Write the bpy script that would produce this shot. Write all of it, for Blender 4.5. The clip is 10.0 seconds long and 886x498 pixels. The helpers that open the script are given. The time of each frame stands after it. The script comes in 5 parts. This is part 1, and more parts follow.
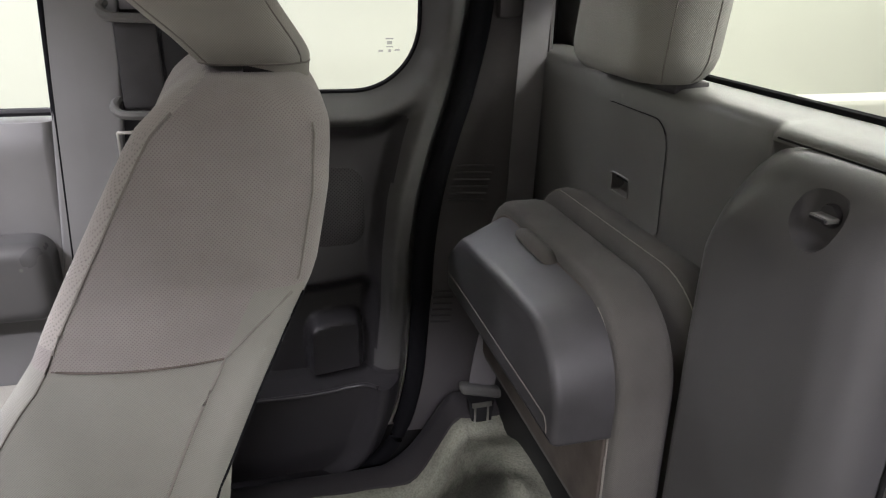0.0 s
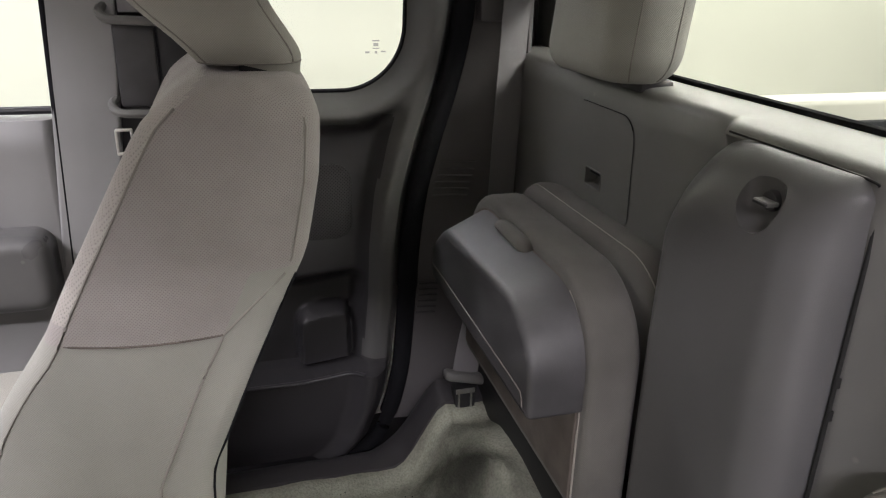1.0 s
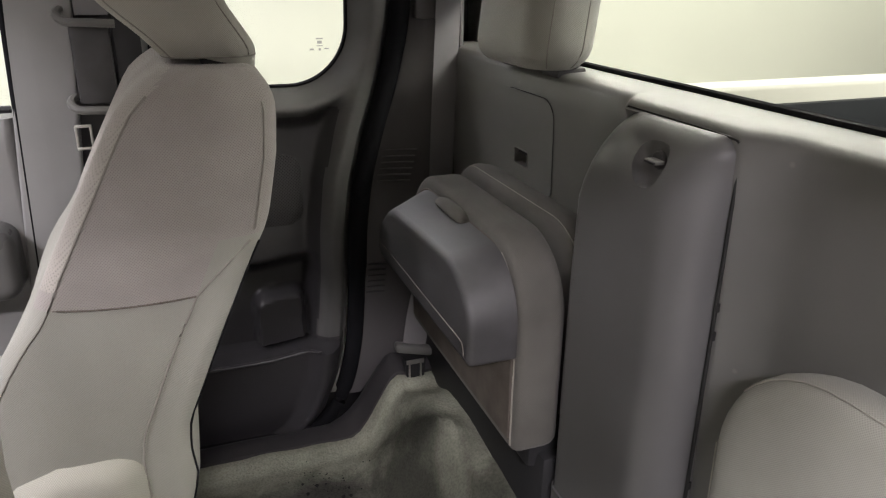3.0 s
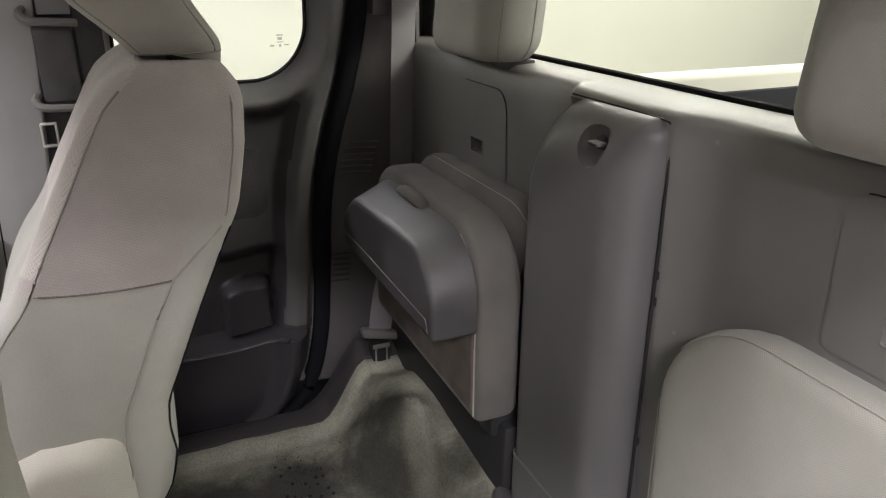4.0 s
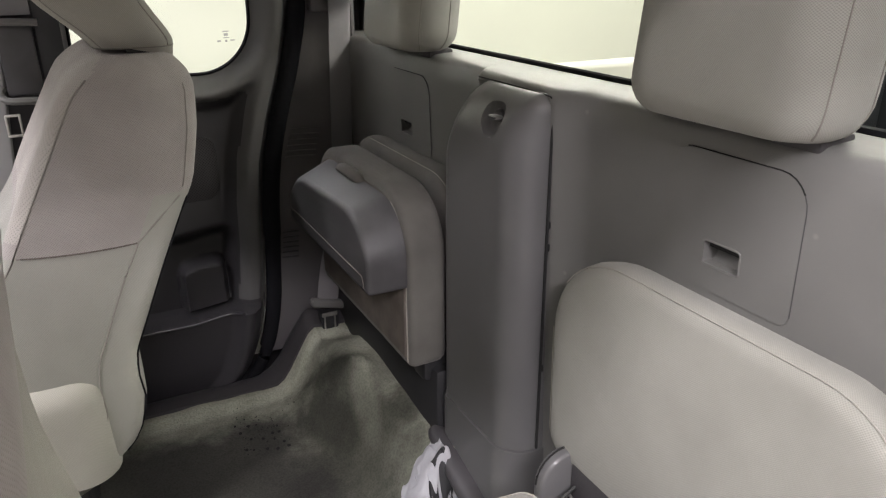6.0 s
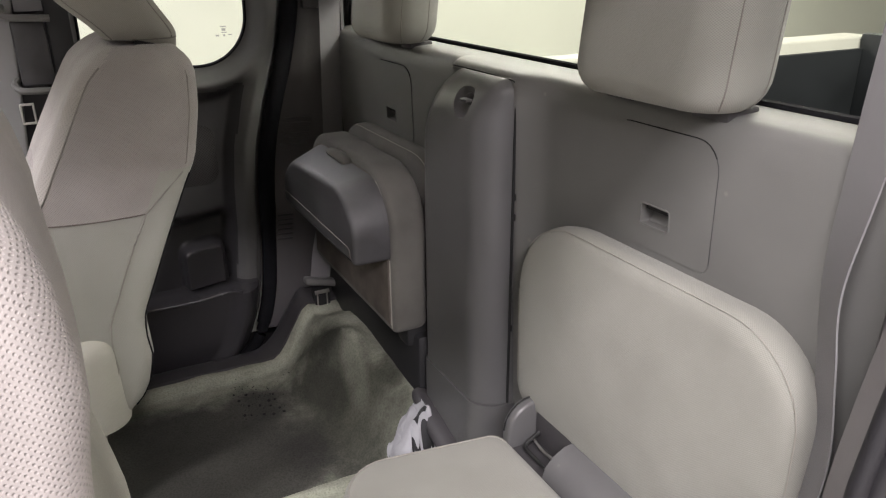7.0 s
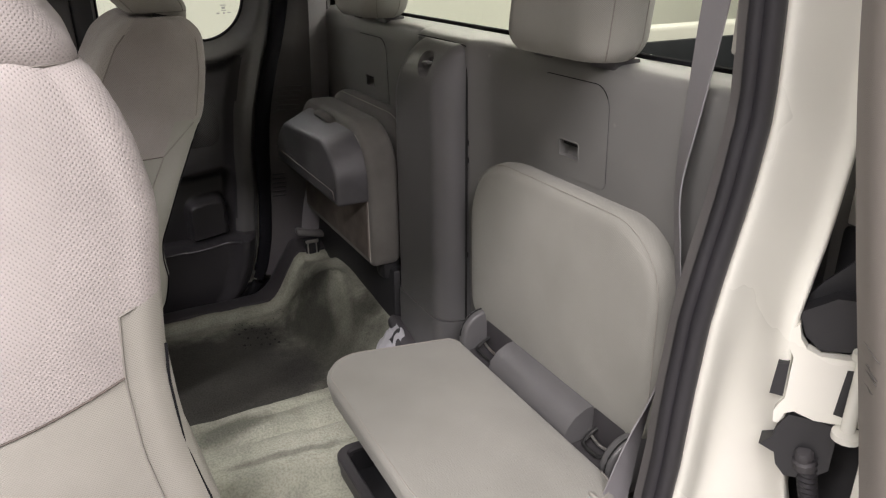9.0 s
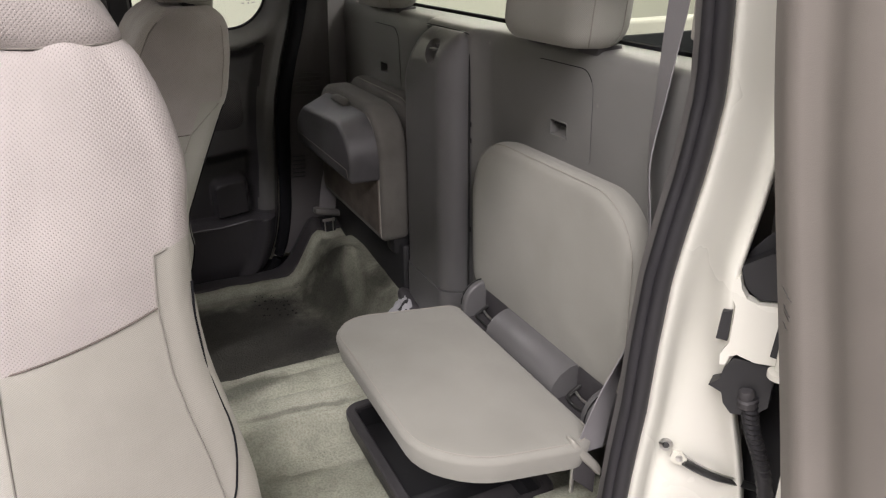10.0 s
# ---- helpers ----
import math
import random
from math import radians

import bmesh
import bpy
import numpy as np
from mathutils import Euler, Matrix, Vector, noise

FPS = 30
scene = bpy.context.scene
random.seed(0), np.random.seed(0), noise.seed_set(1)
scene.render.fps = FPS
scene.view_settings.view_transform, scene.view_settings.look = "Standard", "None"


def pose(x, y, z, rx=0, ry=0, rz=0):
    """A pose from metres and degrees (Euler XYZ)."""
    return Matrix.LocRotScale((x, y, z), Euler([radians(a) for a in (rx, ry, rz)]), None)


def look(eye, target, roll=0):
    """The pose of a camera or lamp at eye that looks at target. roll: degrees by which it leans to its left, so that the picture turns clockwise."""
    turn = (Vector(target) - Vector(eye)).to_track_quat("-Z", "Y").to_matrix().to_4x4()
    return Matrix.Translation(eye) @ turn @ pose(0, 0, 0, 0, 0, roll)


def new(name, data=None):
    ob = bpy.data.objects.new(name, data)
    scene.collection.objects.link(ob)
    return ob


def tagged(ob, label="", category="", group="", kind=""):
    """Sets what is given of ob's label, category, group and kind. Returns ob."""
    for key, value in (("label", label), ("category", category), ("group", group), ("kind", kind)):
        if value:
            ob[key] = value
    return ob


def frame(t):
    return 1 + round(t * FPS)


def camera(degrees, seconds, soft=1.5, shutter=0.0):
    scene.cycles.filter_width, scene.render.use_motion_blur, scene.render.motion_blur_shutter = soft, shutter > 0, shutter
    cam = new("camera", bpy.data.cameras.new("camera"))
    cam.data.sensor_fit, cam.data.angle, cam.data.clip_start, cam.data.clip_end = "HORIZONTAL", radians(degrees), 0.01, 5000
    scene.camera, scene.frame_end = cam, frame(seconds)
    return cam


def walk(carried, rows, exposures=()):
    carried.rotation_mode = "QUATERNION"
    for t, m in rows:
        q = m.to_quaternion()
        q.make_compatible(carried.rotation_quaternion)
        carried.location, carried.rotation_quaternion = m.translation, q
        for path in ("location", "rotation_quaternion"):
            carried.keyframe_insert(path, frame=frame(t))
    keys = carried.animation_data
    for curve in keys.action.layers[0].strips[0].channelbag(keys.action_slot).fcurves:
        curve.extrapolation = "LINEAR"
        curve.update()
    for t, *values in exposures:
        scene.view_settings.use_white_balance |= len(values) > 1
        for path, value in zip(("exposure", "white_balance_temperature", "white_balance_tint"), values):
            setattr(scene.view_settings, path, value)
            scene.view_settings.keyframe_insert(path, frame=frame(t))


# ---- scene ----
cam = camera(63.2, 10.0, soft=1.2)
PATH = [
    (0, (-0.009, -0.396, 0.828), (0.469, 1.401, 0.092), 1.0),
    (0.5, (-0.011, -0.423, 0.83), (0.478, 1.372, 0.097), 1.1),
    (1, (-0.017, -0.451, 0.833), (0.493, 1.34, 0.103), 1.2),
    (1.5, (-0.021, -0.479, 0.834), (0.515, 1.306, 0.108), 1.2),
    (2, (-0.026, -0.504, 0.832), (0.543, 1.272, 0.107), 1.0),
    (2.5, (-0.034, -0.528, 0.832), (0.572, 1.236, 0.11), 0.8),
    (4, (-0.064, -0.607, 0.836), (0.68, 1.099, 0.104), 0.2),
    (4.5, (-0.073, -0.626, 0.835), (0.718, 1.057, 0.099), 0.1),
    (5, (-0.088, -0.648, 0.836), (0.736, 1.018, 0.097), 0.1),
    (5.5, (-0.085, -0.7, 0.844), (0.755, 0.956, 0.103), -0.1),
    (7, (-0.114, -0.872, 0.846), (0.736, 0.778, 0.1), -0.5),
    (7.5, (-0.122, -0.919, 0.844), (0.731, 0.728, 0.095), -0.5),
    (8, (-0.125, -0.959, 0.842), (0.739, 0.68, 0.089), -0.4),
    (8.5, (-0.154, -1.027, 0.842), (0.712, 0.607, 0.079), -0.5),
    (9, (-0.178, -1.1, 0.845), (0.679, 0.533, 0.069), -0.5),
    (9.5, (-0.202, -1.161, 0.848), (0.626, 0.48, 0.059), -0.6),
    (10, (-0.193, -1.207, 0.851), (0.603, 0.447, 0.056), -0.5),
]
EXPOSURE = [(0.0, 0.13, 6150, 10), (1.0, 0.19, 6280, 10), (2.5, 0.22, 6380, 10), (4.5, 0.22, 6380, 10), (5.5, 0.24, 6350, 10), (7.5, 0.03, 6440, 10), (9.0, -0.31, 6500, 10), (10.0, -0.37, 6500, 10)]
walk(cam, [(t, look(eye, target, roll)) for t, eye, target, roll in PATH], EXPOSURE)

# ---- world and lights ----
world = bpy.data.worlds.new("garage_air")
scene.world = world
world.use_nodes = True
world.node_tree.nodes["Background"].inputs[0].default_value = (0.9, 0.95, 1.0, 1)
world.node_tree.nodes["Background"].inputs[1].default_value = 0.012


# area lamps added out of view; no fitting is known
def unseen_lamp(x, y, sx, sy, power, colour=(1.01, 0.955, 0.99)):
    d = bpy.data.lights.new("unseen_lamp", "AREA")
    d.shape, d.size, d.size_y, d.energy, d.color = "RECTANGLE", sx, sy, power, colour
    ob = new("unseen_lamp", d)
    ob.matrix_world = pose(x, y, 2.34)
    return ob


# first two: placed after the roof edge's shadow lines
unseen_lamp(-1.7, -1.67, 2.6, 0.32, 170, (1.02, 0.96, 0.96))
unseen_lamp(-0.55, -2.74, 1.3, 0.35, 145, (1.03, 0.955, 0.98))
# fills added for the outer wall, the rear window and the cab front
unseen_lamp(3.0, -1.9, 3.0, 0.35, 30)
unseen_lamp(-1.3, 2.8, 3.4, 0.35, 64)
unseen_lamp(3.2, 2.9, 3.4, 0.35, 94, (1.02, 0.98, 0.88))
unseen_lamp(2.05, -0.2, 1.0, 0.5, 62, (1.02, 0.98, 0.86))
unseen_lamp(-2.0, 0.2, 0.35, 1.4, 95)


# ---- materials ----
def material(name, base, rough=0.5, metal=0.0, grain=0.0, grain_scale=900.0, blotch=0.0, blotch_scale=9.0, tint=None, spec=0.5, coat=0.0, specks=None):
    m = bpy.data.materials.new(name)
    m.use_nodes = True
    nt = m.node_tree
    n, l = nt.nodes, nt.links
    b = n["Principled BSDF"]
    b.inputs["Roughness"].default_value = rough
    b.inputs["Metallic"].default_value = metal
    b.inputs["Specular IOR Level"].default_value = spec
    b.inputs["Coat Weight"].default_value = coat
    b.inputs["Base Color"].default_value = (*base, 1)
    tc = n.new("ShaderNodeTexCoord")
    if blotch:
        no = n.new("ShaderNodeTexNoise")
        no.inputs["Scale"].default_value, no.inputs["Detail"].default_value = blotch_scale, 5
        l.new(tc.outputs["Object"], no.inputs["Vector"])
        ramp = n.new("ShaderNodeValToRGB")
        e = ramp.color_ramp.elements
        e[0].position, e[1].position = 0.32, 0.68
        dark = tint or tuple(c * (1 - blotch) for c in base)
        e[0].color, e[1].color = (*dark, 1), (*[min(1, c * (1 + 0.4 * blotch)) for c in base], 1)
        l.new(no.outputs["Fac"], ramp.inputs["Fac"])
        l.new(ramp.outputs["Color"], b.inputs["Base Color"])
        if specks:
            vo = n.new("ShaderNodeTexVoronoi")
            vo.inputs["Scale"].default_value = 16
            l.new(tc.outputs["Object"], vo.inputs["Vector"])
            dot = n.new("ShaderNodeMapRange")
            dot.inputs["From Min"].default_value, dot.inputs["From Max"].default_value = 0.025, 0.06
            dot.inputs["To Min"].default_value, dot.inputs["To Max"].default_value = 0.25, 0.0
            l.new(vo.outputs["Distance"], dot.inputs["Value"])
            mx = n.new("ShaderNodeMix")
            mx.data_type = "RGBA"
            mx.inputs["B"].default_value = (*specks, 1)
            l.new(dot.outputs["Result"], mx.inputs["Factor"])
            l.new(ramp.outputs["Color"], mx.inputs["A"])
            l.new(mx.outputs["Result"], b.inputs["Base Color"])
        mr = n.new("ShaderNodeMapRange")
        mr.inputs["To Min"].default_value, mr.inputs["To Max"].default_value = max(0, rough - 0.08), min(1, rough + 0.1)
        l.new(no.outputs["Fac"], mr.inputs["Value"])
        l.new(mr.outputs["Result"], b.inputs["Roughness"])
    if grain:
        no = n.new("ShaderNodeTexNoise")
        no.inputs["Scale"].default_value, no.inputs["Detail"].default_value = grain_scale, 2
        l.new(tc.outputs["Object"], no.inputs["Vector"])
        bp = n.new("ShaderNodeBump")
        bp.inputs["Strength"].default_value, bp.inputs["Distance"].default_value = grain, 0.0006
        l.new(no.outputs["Fac"], bp.inputs["Height"])
        l.new(bp.outputs["Normal"], b.inputs["Normal"])
    return m


def fabric(name, base, hole=None, pitch=0.0035, weave=0.0016, uneven=0.14):
    """Woven cloth on the UV map in metres; hole: the colour of a diagonal grid of small dents."""
    m = bpy.data.materials.new(name)
    m.use_nodes = True
    nt = m.node_tree
    n, l = nt.nodes, nt.links
    b = n["Principled BSDF"]
    b.inputs["Roughness"].default_value = 0.92
    b.inputs["Specular IOR Level"].default_value = 0.15
    b.inputs["Sheen Weight"].default_value = 0.12
    tc = n.new("ShaderNodeTexCoord")
    soft = n.new("ShaderNodeTexNoise")
    soft.inputs["Scale"].default_value, soft.inputs["Detail"].default_value = 11, 6
    l.new(tc.outputs["Object"], soft.inputs["Vector"])
    ramp = n.new("ShaderNodeValToRGB")
    e = ramp.color_ramp.elements
    e[0].position, e[1].position = 0.3, 0.7
    e[0].color, e[1].color = (*[c * (1 - uneven) for c in base], 1), (*[c * (1 + 0.5 * uneven) for c in base], 1)
    l.new(soft.outputs["Fac"], ramp.inputs["Fac"])
    mp = n.new("ShaderNodeMapping")
    mp.inputs["Rotation"].default_value = (0, 0, radians(45))
    step = pitch if hole else weave
    mp.inputs["Scale"].default_value = (1 / step, 1 / step, 1)
    l.new(tc.outputs["UV"], mp.inputs["Vector"])
    vo = n.new("ShaderNodeTexVoronoi")
    vo.voronoi_dimensions = "2D"
    vo.inputs["Scale"].default_value, vo.inputs["Randomness"].default_value = 1.0, 0.0
    l.new(mp.outputs["Vector"], vo.inputs["Vector"])
    mr = n.new("ShaderNodeMapRange")
    mr.inputs["From Min"].default_value, mr.inputs["From Max"].default_value = (0.08, 0.34) if hole else (0.0, 0.7)
    l.new(vo.outputs["Distance"], mr.inputs["Value"])
    mix = n.new("ShaderNodeMix")
    mix.data_type = "RGBA"
    mix.inputs["A"].default_value = (*(hole or [c * 0.74 for c in base]), 1)
    l.new(mr.outputs["Result"], mix.inputs["Factor"])
    l.new(ramp.outputs["Color"], mix.inputs["B"])
    l.new(mix.outputs["Result"], b.inputs["Base Color"])
    bp = n.new("ShaderNodeBump")
    bp.inputs["Strength"].default_value, bp.inputs["Distance"].default_value = (0.6 if hole else 0.3), 0.001
    l.new(mr.outputs["Result"], bp.inputs["Height"])
    l.new(bp.outputs["Normal"], b.inputs["Normal"])
    return m


M_PLASTIC = material("grey_trim_plastic", (0.152, 0.15, 0.144), 0.4, grain=0.35, grain_scale=1400, blotch=0.12, blotch_scale=7, specks=(0.34, 0.32, 0.29))
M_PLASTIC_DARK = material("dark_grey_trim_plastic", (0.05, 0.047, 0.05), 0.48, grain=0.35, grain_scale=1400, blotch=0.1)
# one door plastic: darker for the shaded recess, paler for the lit rim
M_DOOR_SHADED = material("grey_door_plastic_shaded", (0.043, 0.041, 0.044), 0.32, grain=0.35, grain_scale=1400, blotch=0.1)
M_DOOR_LIT = material("grey_door_plastic_lit", (0.115, 0.113, 0.112), 0.4, grain=0.35, grain_scale=1400, blotch=0.1)
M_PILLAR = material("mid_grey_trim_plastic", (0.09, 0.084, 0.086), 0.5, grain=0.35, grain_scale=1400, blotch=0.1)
# trim plastic, its colour raised for the direct light on the open door
M_DOOR_NEAR_LIT = material("taupe_door_plastic_lit", (0.19, 0.172, 0.155), 0.5, grain=0.35, grain_scale=1400, blotch=0.12, blotch_scale=5)
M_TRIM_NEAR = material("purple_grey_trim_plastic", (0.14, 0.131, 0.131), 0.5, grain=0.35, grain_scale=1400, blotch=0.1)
M_COLUMN = material("cool_grey_column_plastic", (0.115, 0.113, 0.114), 0.3, grain=0.35, grain_scale=1400, blotch=0.12, blotch_scale=7, specks=(0.34, 0.32, 0.3))
# trim plastic paled for the windscreen light on front door and pillar
M_PLASTIC_LIT = material("lit_grey_trim_plastic", (0.25, 0.245, 0.248), 0.45, grain=0.35, grain_scale=1400, blotch=0.1)
M_SHELF = material("light_grey_shelf_plastic", (0.3, 0.29, 0.26), 0.55, grain=0.3, grain_scale=1400, blotch=0.08)
M_TRAY = material("blue_grey_plastic", (0.064, 0.062, 0.065), 0.48, grain=0.3, grain_scale=1200, blotch=0.28, blotch_scale=16)
M_SEAL_MATT = material("matt_black_rubber", (0.009, 0.009, 0.011), 0.85, spec=0.15, blotch=0.2)
M_GRILLE = fabric("black_punched_plastic", (0.055, 0.052, 0.055), hole=(0.01, 0.01, 0.01), pitch=0.0042)
M_SEAL = material("black_rubber", (0.017, 0.016, 0.019), 0.5, grain=0.2, grain_scale=700, blotch=0.2)
M_SEAL_GREY = material("satin_grey_rubber", (0.021, 0.02, 0.023), 0.45, grain=0.15, grain_scale=700, blotch=0.15)
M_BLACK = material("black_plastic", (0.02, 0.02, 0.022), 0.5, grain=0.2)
M_PAINT = material("white_car_paint", (0.745, 0.735, 0.665), 0.26, blotch=0.02, blotch_scale=3)
M_RAIL = material("cream_white_bed_paint", (0.62, 0.61, 0.53), 0.35, blotch=0.03)
M_METAL = material("bright_steel", (0.68, 0.67, 0.64), 0.4, metal=1.0, blotch=0.2, blotch_scale=60)
M_STEEL_DARK = material("dark_steel", (0.08, 0.08, 0.08), 0.4, metal=0.8, blotch=0.3, blotch_scale=60)
M_BELT = material("grey_webbing", (0.21, 0.202, 0.21), 0.75, grain=0.8, grain_scale=1800, blotch=0.08)
M_CLOTH = fabric("beige_grey_cloth", (0.345, 0.333, 0.296))
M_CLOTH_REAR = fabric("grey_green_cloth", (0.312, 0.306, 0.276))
# uneven from wear, and darkened for the shade at the far side
M_CLOTH_WORN_SHADED = fabric("worn_grey_brown_cloth_shaded", (0.14, 0.133, 0.122), uneven=0.38)
M_CLOTH_DIRTY = material("soiled_beige_backing", (0.115, 0.096, 0.083), 0.95, grain=0.6, grain_scale=500, blotch=0.35, blotch_scale=22)
M_PERF = fabric("dimpled_beige_grey_cloth", (0.34, 0.312, 0.298), hole=(0.3, 0.275, 0.263), pitch=0.0027)
M_MESH = fabric("coarse_beige_grey_mesh_cloth", (0.36, 0.335, 0.31), hole=(0.235, 0.215, 0.2), pitch=0.003)
M_PERF_FINE = fabric("finely_dimpled_beige_grey_cloth", (0.305, 0.28, 0.268), hole=(0.2, 0.181, 0.172), pitch=0.0021)
M_THREAD = material("pale_thread", (0.3, 0.285, 0.255), 0.9)
M_SEAM = material("dark_seam_thread", (0.2, 0.188, 0.168), 0.9)
M_ETCH = material("frosted_etching", (0.72, 0.74, 0.7), 0.8)
M_GAP = material("shadow_gap_rubber", (0.012, 0.012, 0.012), 0.9)
M_WALL = material("cream_garage_wall_paint", (0.68, 0.69, 0.59), 0.7, blotch=0.05, blotch_scale=1.2)
M_DIM_GREY = material("dim_grey_unseen_wall", (0.22, 0.21, 0.195), 0.6, grain=0.4, grain_scale=80, blotch=0.2, blotch_scale=2)
M_FLOOR = material("pale_bounce_floor", (0.52, 0.5, 0.48), 0.4, grain=0.4, grain_scale=80, blotch=0.15, blotch_scale=2)
M_LINER = material("black_bed_liner", (0.014, 0.016, 0.018), 0.6, grain=0.8, grain_scale=260, blotch=0.25)
M_PAPER = material("white_paper", (0.38, 0.38, 0.4), 0.8, blotch=0.1, blotch_scale=40)
M_HEADLINER = material("headliner_cloth", (0.68, 0.66, 0.6), 0.95, grain=0.5, grain_scale=600)


CARPET_MARKS = [
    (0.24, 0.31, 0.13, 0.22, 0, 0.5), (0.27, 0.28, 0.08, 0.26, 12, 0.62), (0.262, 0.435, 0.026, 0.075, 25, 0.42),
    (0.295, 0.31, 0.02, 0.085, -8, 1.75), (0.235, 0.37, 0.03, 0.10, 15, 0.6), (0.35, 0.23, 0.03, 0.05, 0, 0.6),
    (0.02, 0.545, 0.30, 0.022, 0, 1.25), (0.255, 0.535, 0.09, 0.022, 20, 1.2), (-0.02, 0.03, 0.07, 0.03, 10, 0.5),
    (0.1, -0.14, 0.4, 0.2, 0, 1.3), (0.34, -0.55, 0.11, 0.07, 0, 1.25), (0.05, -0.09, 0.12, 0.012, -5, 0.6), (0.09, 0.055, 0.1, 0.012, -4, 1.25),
]


def carpet_material():
    m = material("worn_grey_green_carpet", (0.12, 0.12, 0.1), 0.98, spec=0.1)
    nt = m.node_tree
    n, l = nt.nodes, nt.links
    b = n["Principled BSDF"]
    tc = n.new("ShaderNodeTexCoord")
    big = n.new("ShaderNodeTexNoise")
    big.inputs["Scale"].default_value, big.inputs["Detail"].default_value, big.inputs["Roughness"].default_value = 6.5, 8, 0.62
    l.new(tc.outputs["Object"], big.inputs["Vector"])
    ramp = n.new("ShaderNodeValToRGB")
    e = ramp.color_ramp.elements
    e[0].position, e[0].color = 0.34, (0.22, 0.227, 0.182, 1)
    e[1].position, e[1].color = 0.66, (0.41, 0.415, 0.338, 1)
    l.new(big.outputs["Fac"], ramp.inputs["Fac"])
    # stains, dark folds and pale strips, each an uneven oval: centre, half sizes, turn, how much it darkens or pales
    soil = ramp.outputs["Color"]
    for cx, cy, rx, ry, turn, gain in CARPET_MARKS:
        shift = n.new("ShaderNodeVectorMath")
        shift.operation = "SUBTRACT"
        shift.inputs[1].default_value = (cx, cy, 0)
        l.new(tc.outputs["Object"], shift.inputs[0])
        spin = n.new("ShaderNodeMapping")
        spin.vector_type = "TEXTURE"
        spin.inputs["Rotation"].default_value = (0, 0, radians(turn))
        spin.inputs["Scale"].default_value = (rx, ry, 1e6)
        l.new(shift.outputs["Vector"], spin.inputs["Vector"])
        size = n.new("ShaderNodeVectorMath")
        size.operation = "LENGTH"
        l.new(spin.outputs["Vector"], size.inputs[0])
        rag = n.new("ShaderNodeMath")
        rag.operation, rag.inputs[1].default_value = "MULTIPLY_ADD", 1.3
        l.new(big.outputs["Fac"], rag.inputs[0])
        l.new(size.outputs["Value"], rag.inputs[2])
        oval_gain = n.new("ShaderNodeMapRange")
        oval_gain.interpolation_type = "SMOOTHSTEP"
        oval_gain.inputs["From Min"].default_value, oval_gain.inputs["From Max"].default_value = 1.15, 1.95
        oval_gain.inputs["To Min"].default_value, oval_gain.inputs["To Max"].default_value = gain, 1.0
        l.new(rag.outputs["Value"], oval_gain.inputs["Value"])
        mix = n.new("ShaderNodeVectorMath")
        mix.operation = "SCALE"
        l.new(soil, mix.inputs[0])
        l.new(oval_gain.outputs["Result"], mix.inputs["Scale"])
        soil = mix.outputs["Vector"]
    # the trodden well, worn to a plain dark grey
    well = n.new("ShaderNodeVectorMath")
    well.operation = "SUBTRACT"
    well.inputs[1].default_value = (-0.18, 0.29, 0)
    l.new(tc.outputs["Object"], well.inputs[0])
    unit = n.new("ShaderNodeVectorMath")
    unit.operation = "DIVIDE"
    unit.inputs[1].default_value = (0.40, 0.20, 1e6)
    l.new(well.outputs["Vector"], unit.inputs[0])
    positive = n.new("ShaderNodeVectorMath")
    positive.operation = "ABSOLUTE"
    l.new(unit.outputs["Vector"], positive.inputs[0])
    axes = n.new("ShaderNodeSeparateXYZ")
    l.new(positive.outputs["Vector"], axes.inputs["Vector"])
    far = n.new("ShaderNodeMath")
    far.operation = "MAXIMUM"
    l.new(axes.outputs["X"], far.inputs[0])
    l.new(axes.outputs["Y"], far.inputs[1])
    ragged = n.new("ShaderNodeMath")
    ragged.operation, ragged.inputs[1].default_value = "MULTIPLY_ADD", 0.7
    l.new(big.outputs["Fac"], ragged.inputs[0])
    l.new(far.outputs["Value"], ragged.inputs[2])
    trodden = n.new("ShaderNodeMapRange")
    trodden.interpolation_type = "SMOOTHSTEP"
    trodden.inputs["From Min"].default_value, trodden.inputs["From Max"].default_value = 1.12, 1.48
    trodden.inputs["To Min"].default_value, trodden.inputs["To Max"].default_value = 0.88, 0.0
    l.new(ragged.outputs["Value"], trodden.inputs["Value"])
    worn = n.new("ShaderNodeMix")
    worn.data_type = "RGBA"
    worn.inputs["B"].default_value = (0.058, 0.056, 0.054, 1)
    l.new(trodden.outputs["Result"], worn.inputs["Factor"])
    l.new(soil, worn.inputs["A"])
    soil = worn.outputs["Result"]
    fine = n.new("ShaderNodeTexNoise")
    fine.inputs["Scale"].default_value, fine.inputs["Detail"].default_value = 260, 4
    l.new(tc.outputs["Object"], fine.inputs["Vector"])
    mx = n.new("ShaderNodeMix")
    mx.data_type, mx.blend_type = "RGBA", "MULTIPLY"
    mx.inputs["Factor"].default_value = 0.4
    r2 = n.new("ShaderNodeValToRGB")
    r2.color_ramp.elements[0].position, r2.color_ramp.elements[1].position = 0.3, 0.6
    r2.color_ramp.elements[0].color = (0.34, 0.34, 0.34, 1)
    l.new(fine.outputs["Fac"], r2.inputs["Fac"])
    l.new(soil, mx.inputs["A"])
    l.new(r2.outputs["Color"], mx.inputs["B"])
    l.new(mx.outputs["Result"], b.inputs["Base Color"])
    bp = n.new("ShaderNodeBump")
    bp.inputs["Strength"].default_value, bp.inputs["Distance"].default_value = 0.9, 0.002
    l.new(fine.outputs["Fac"], bp.inputs["Height"])
    l.new(bp.outputs["Normal"], b.inputs["Normal"])
    return m


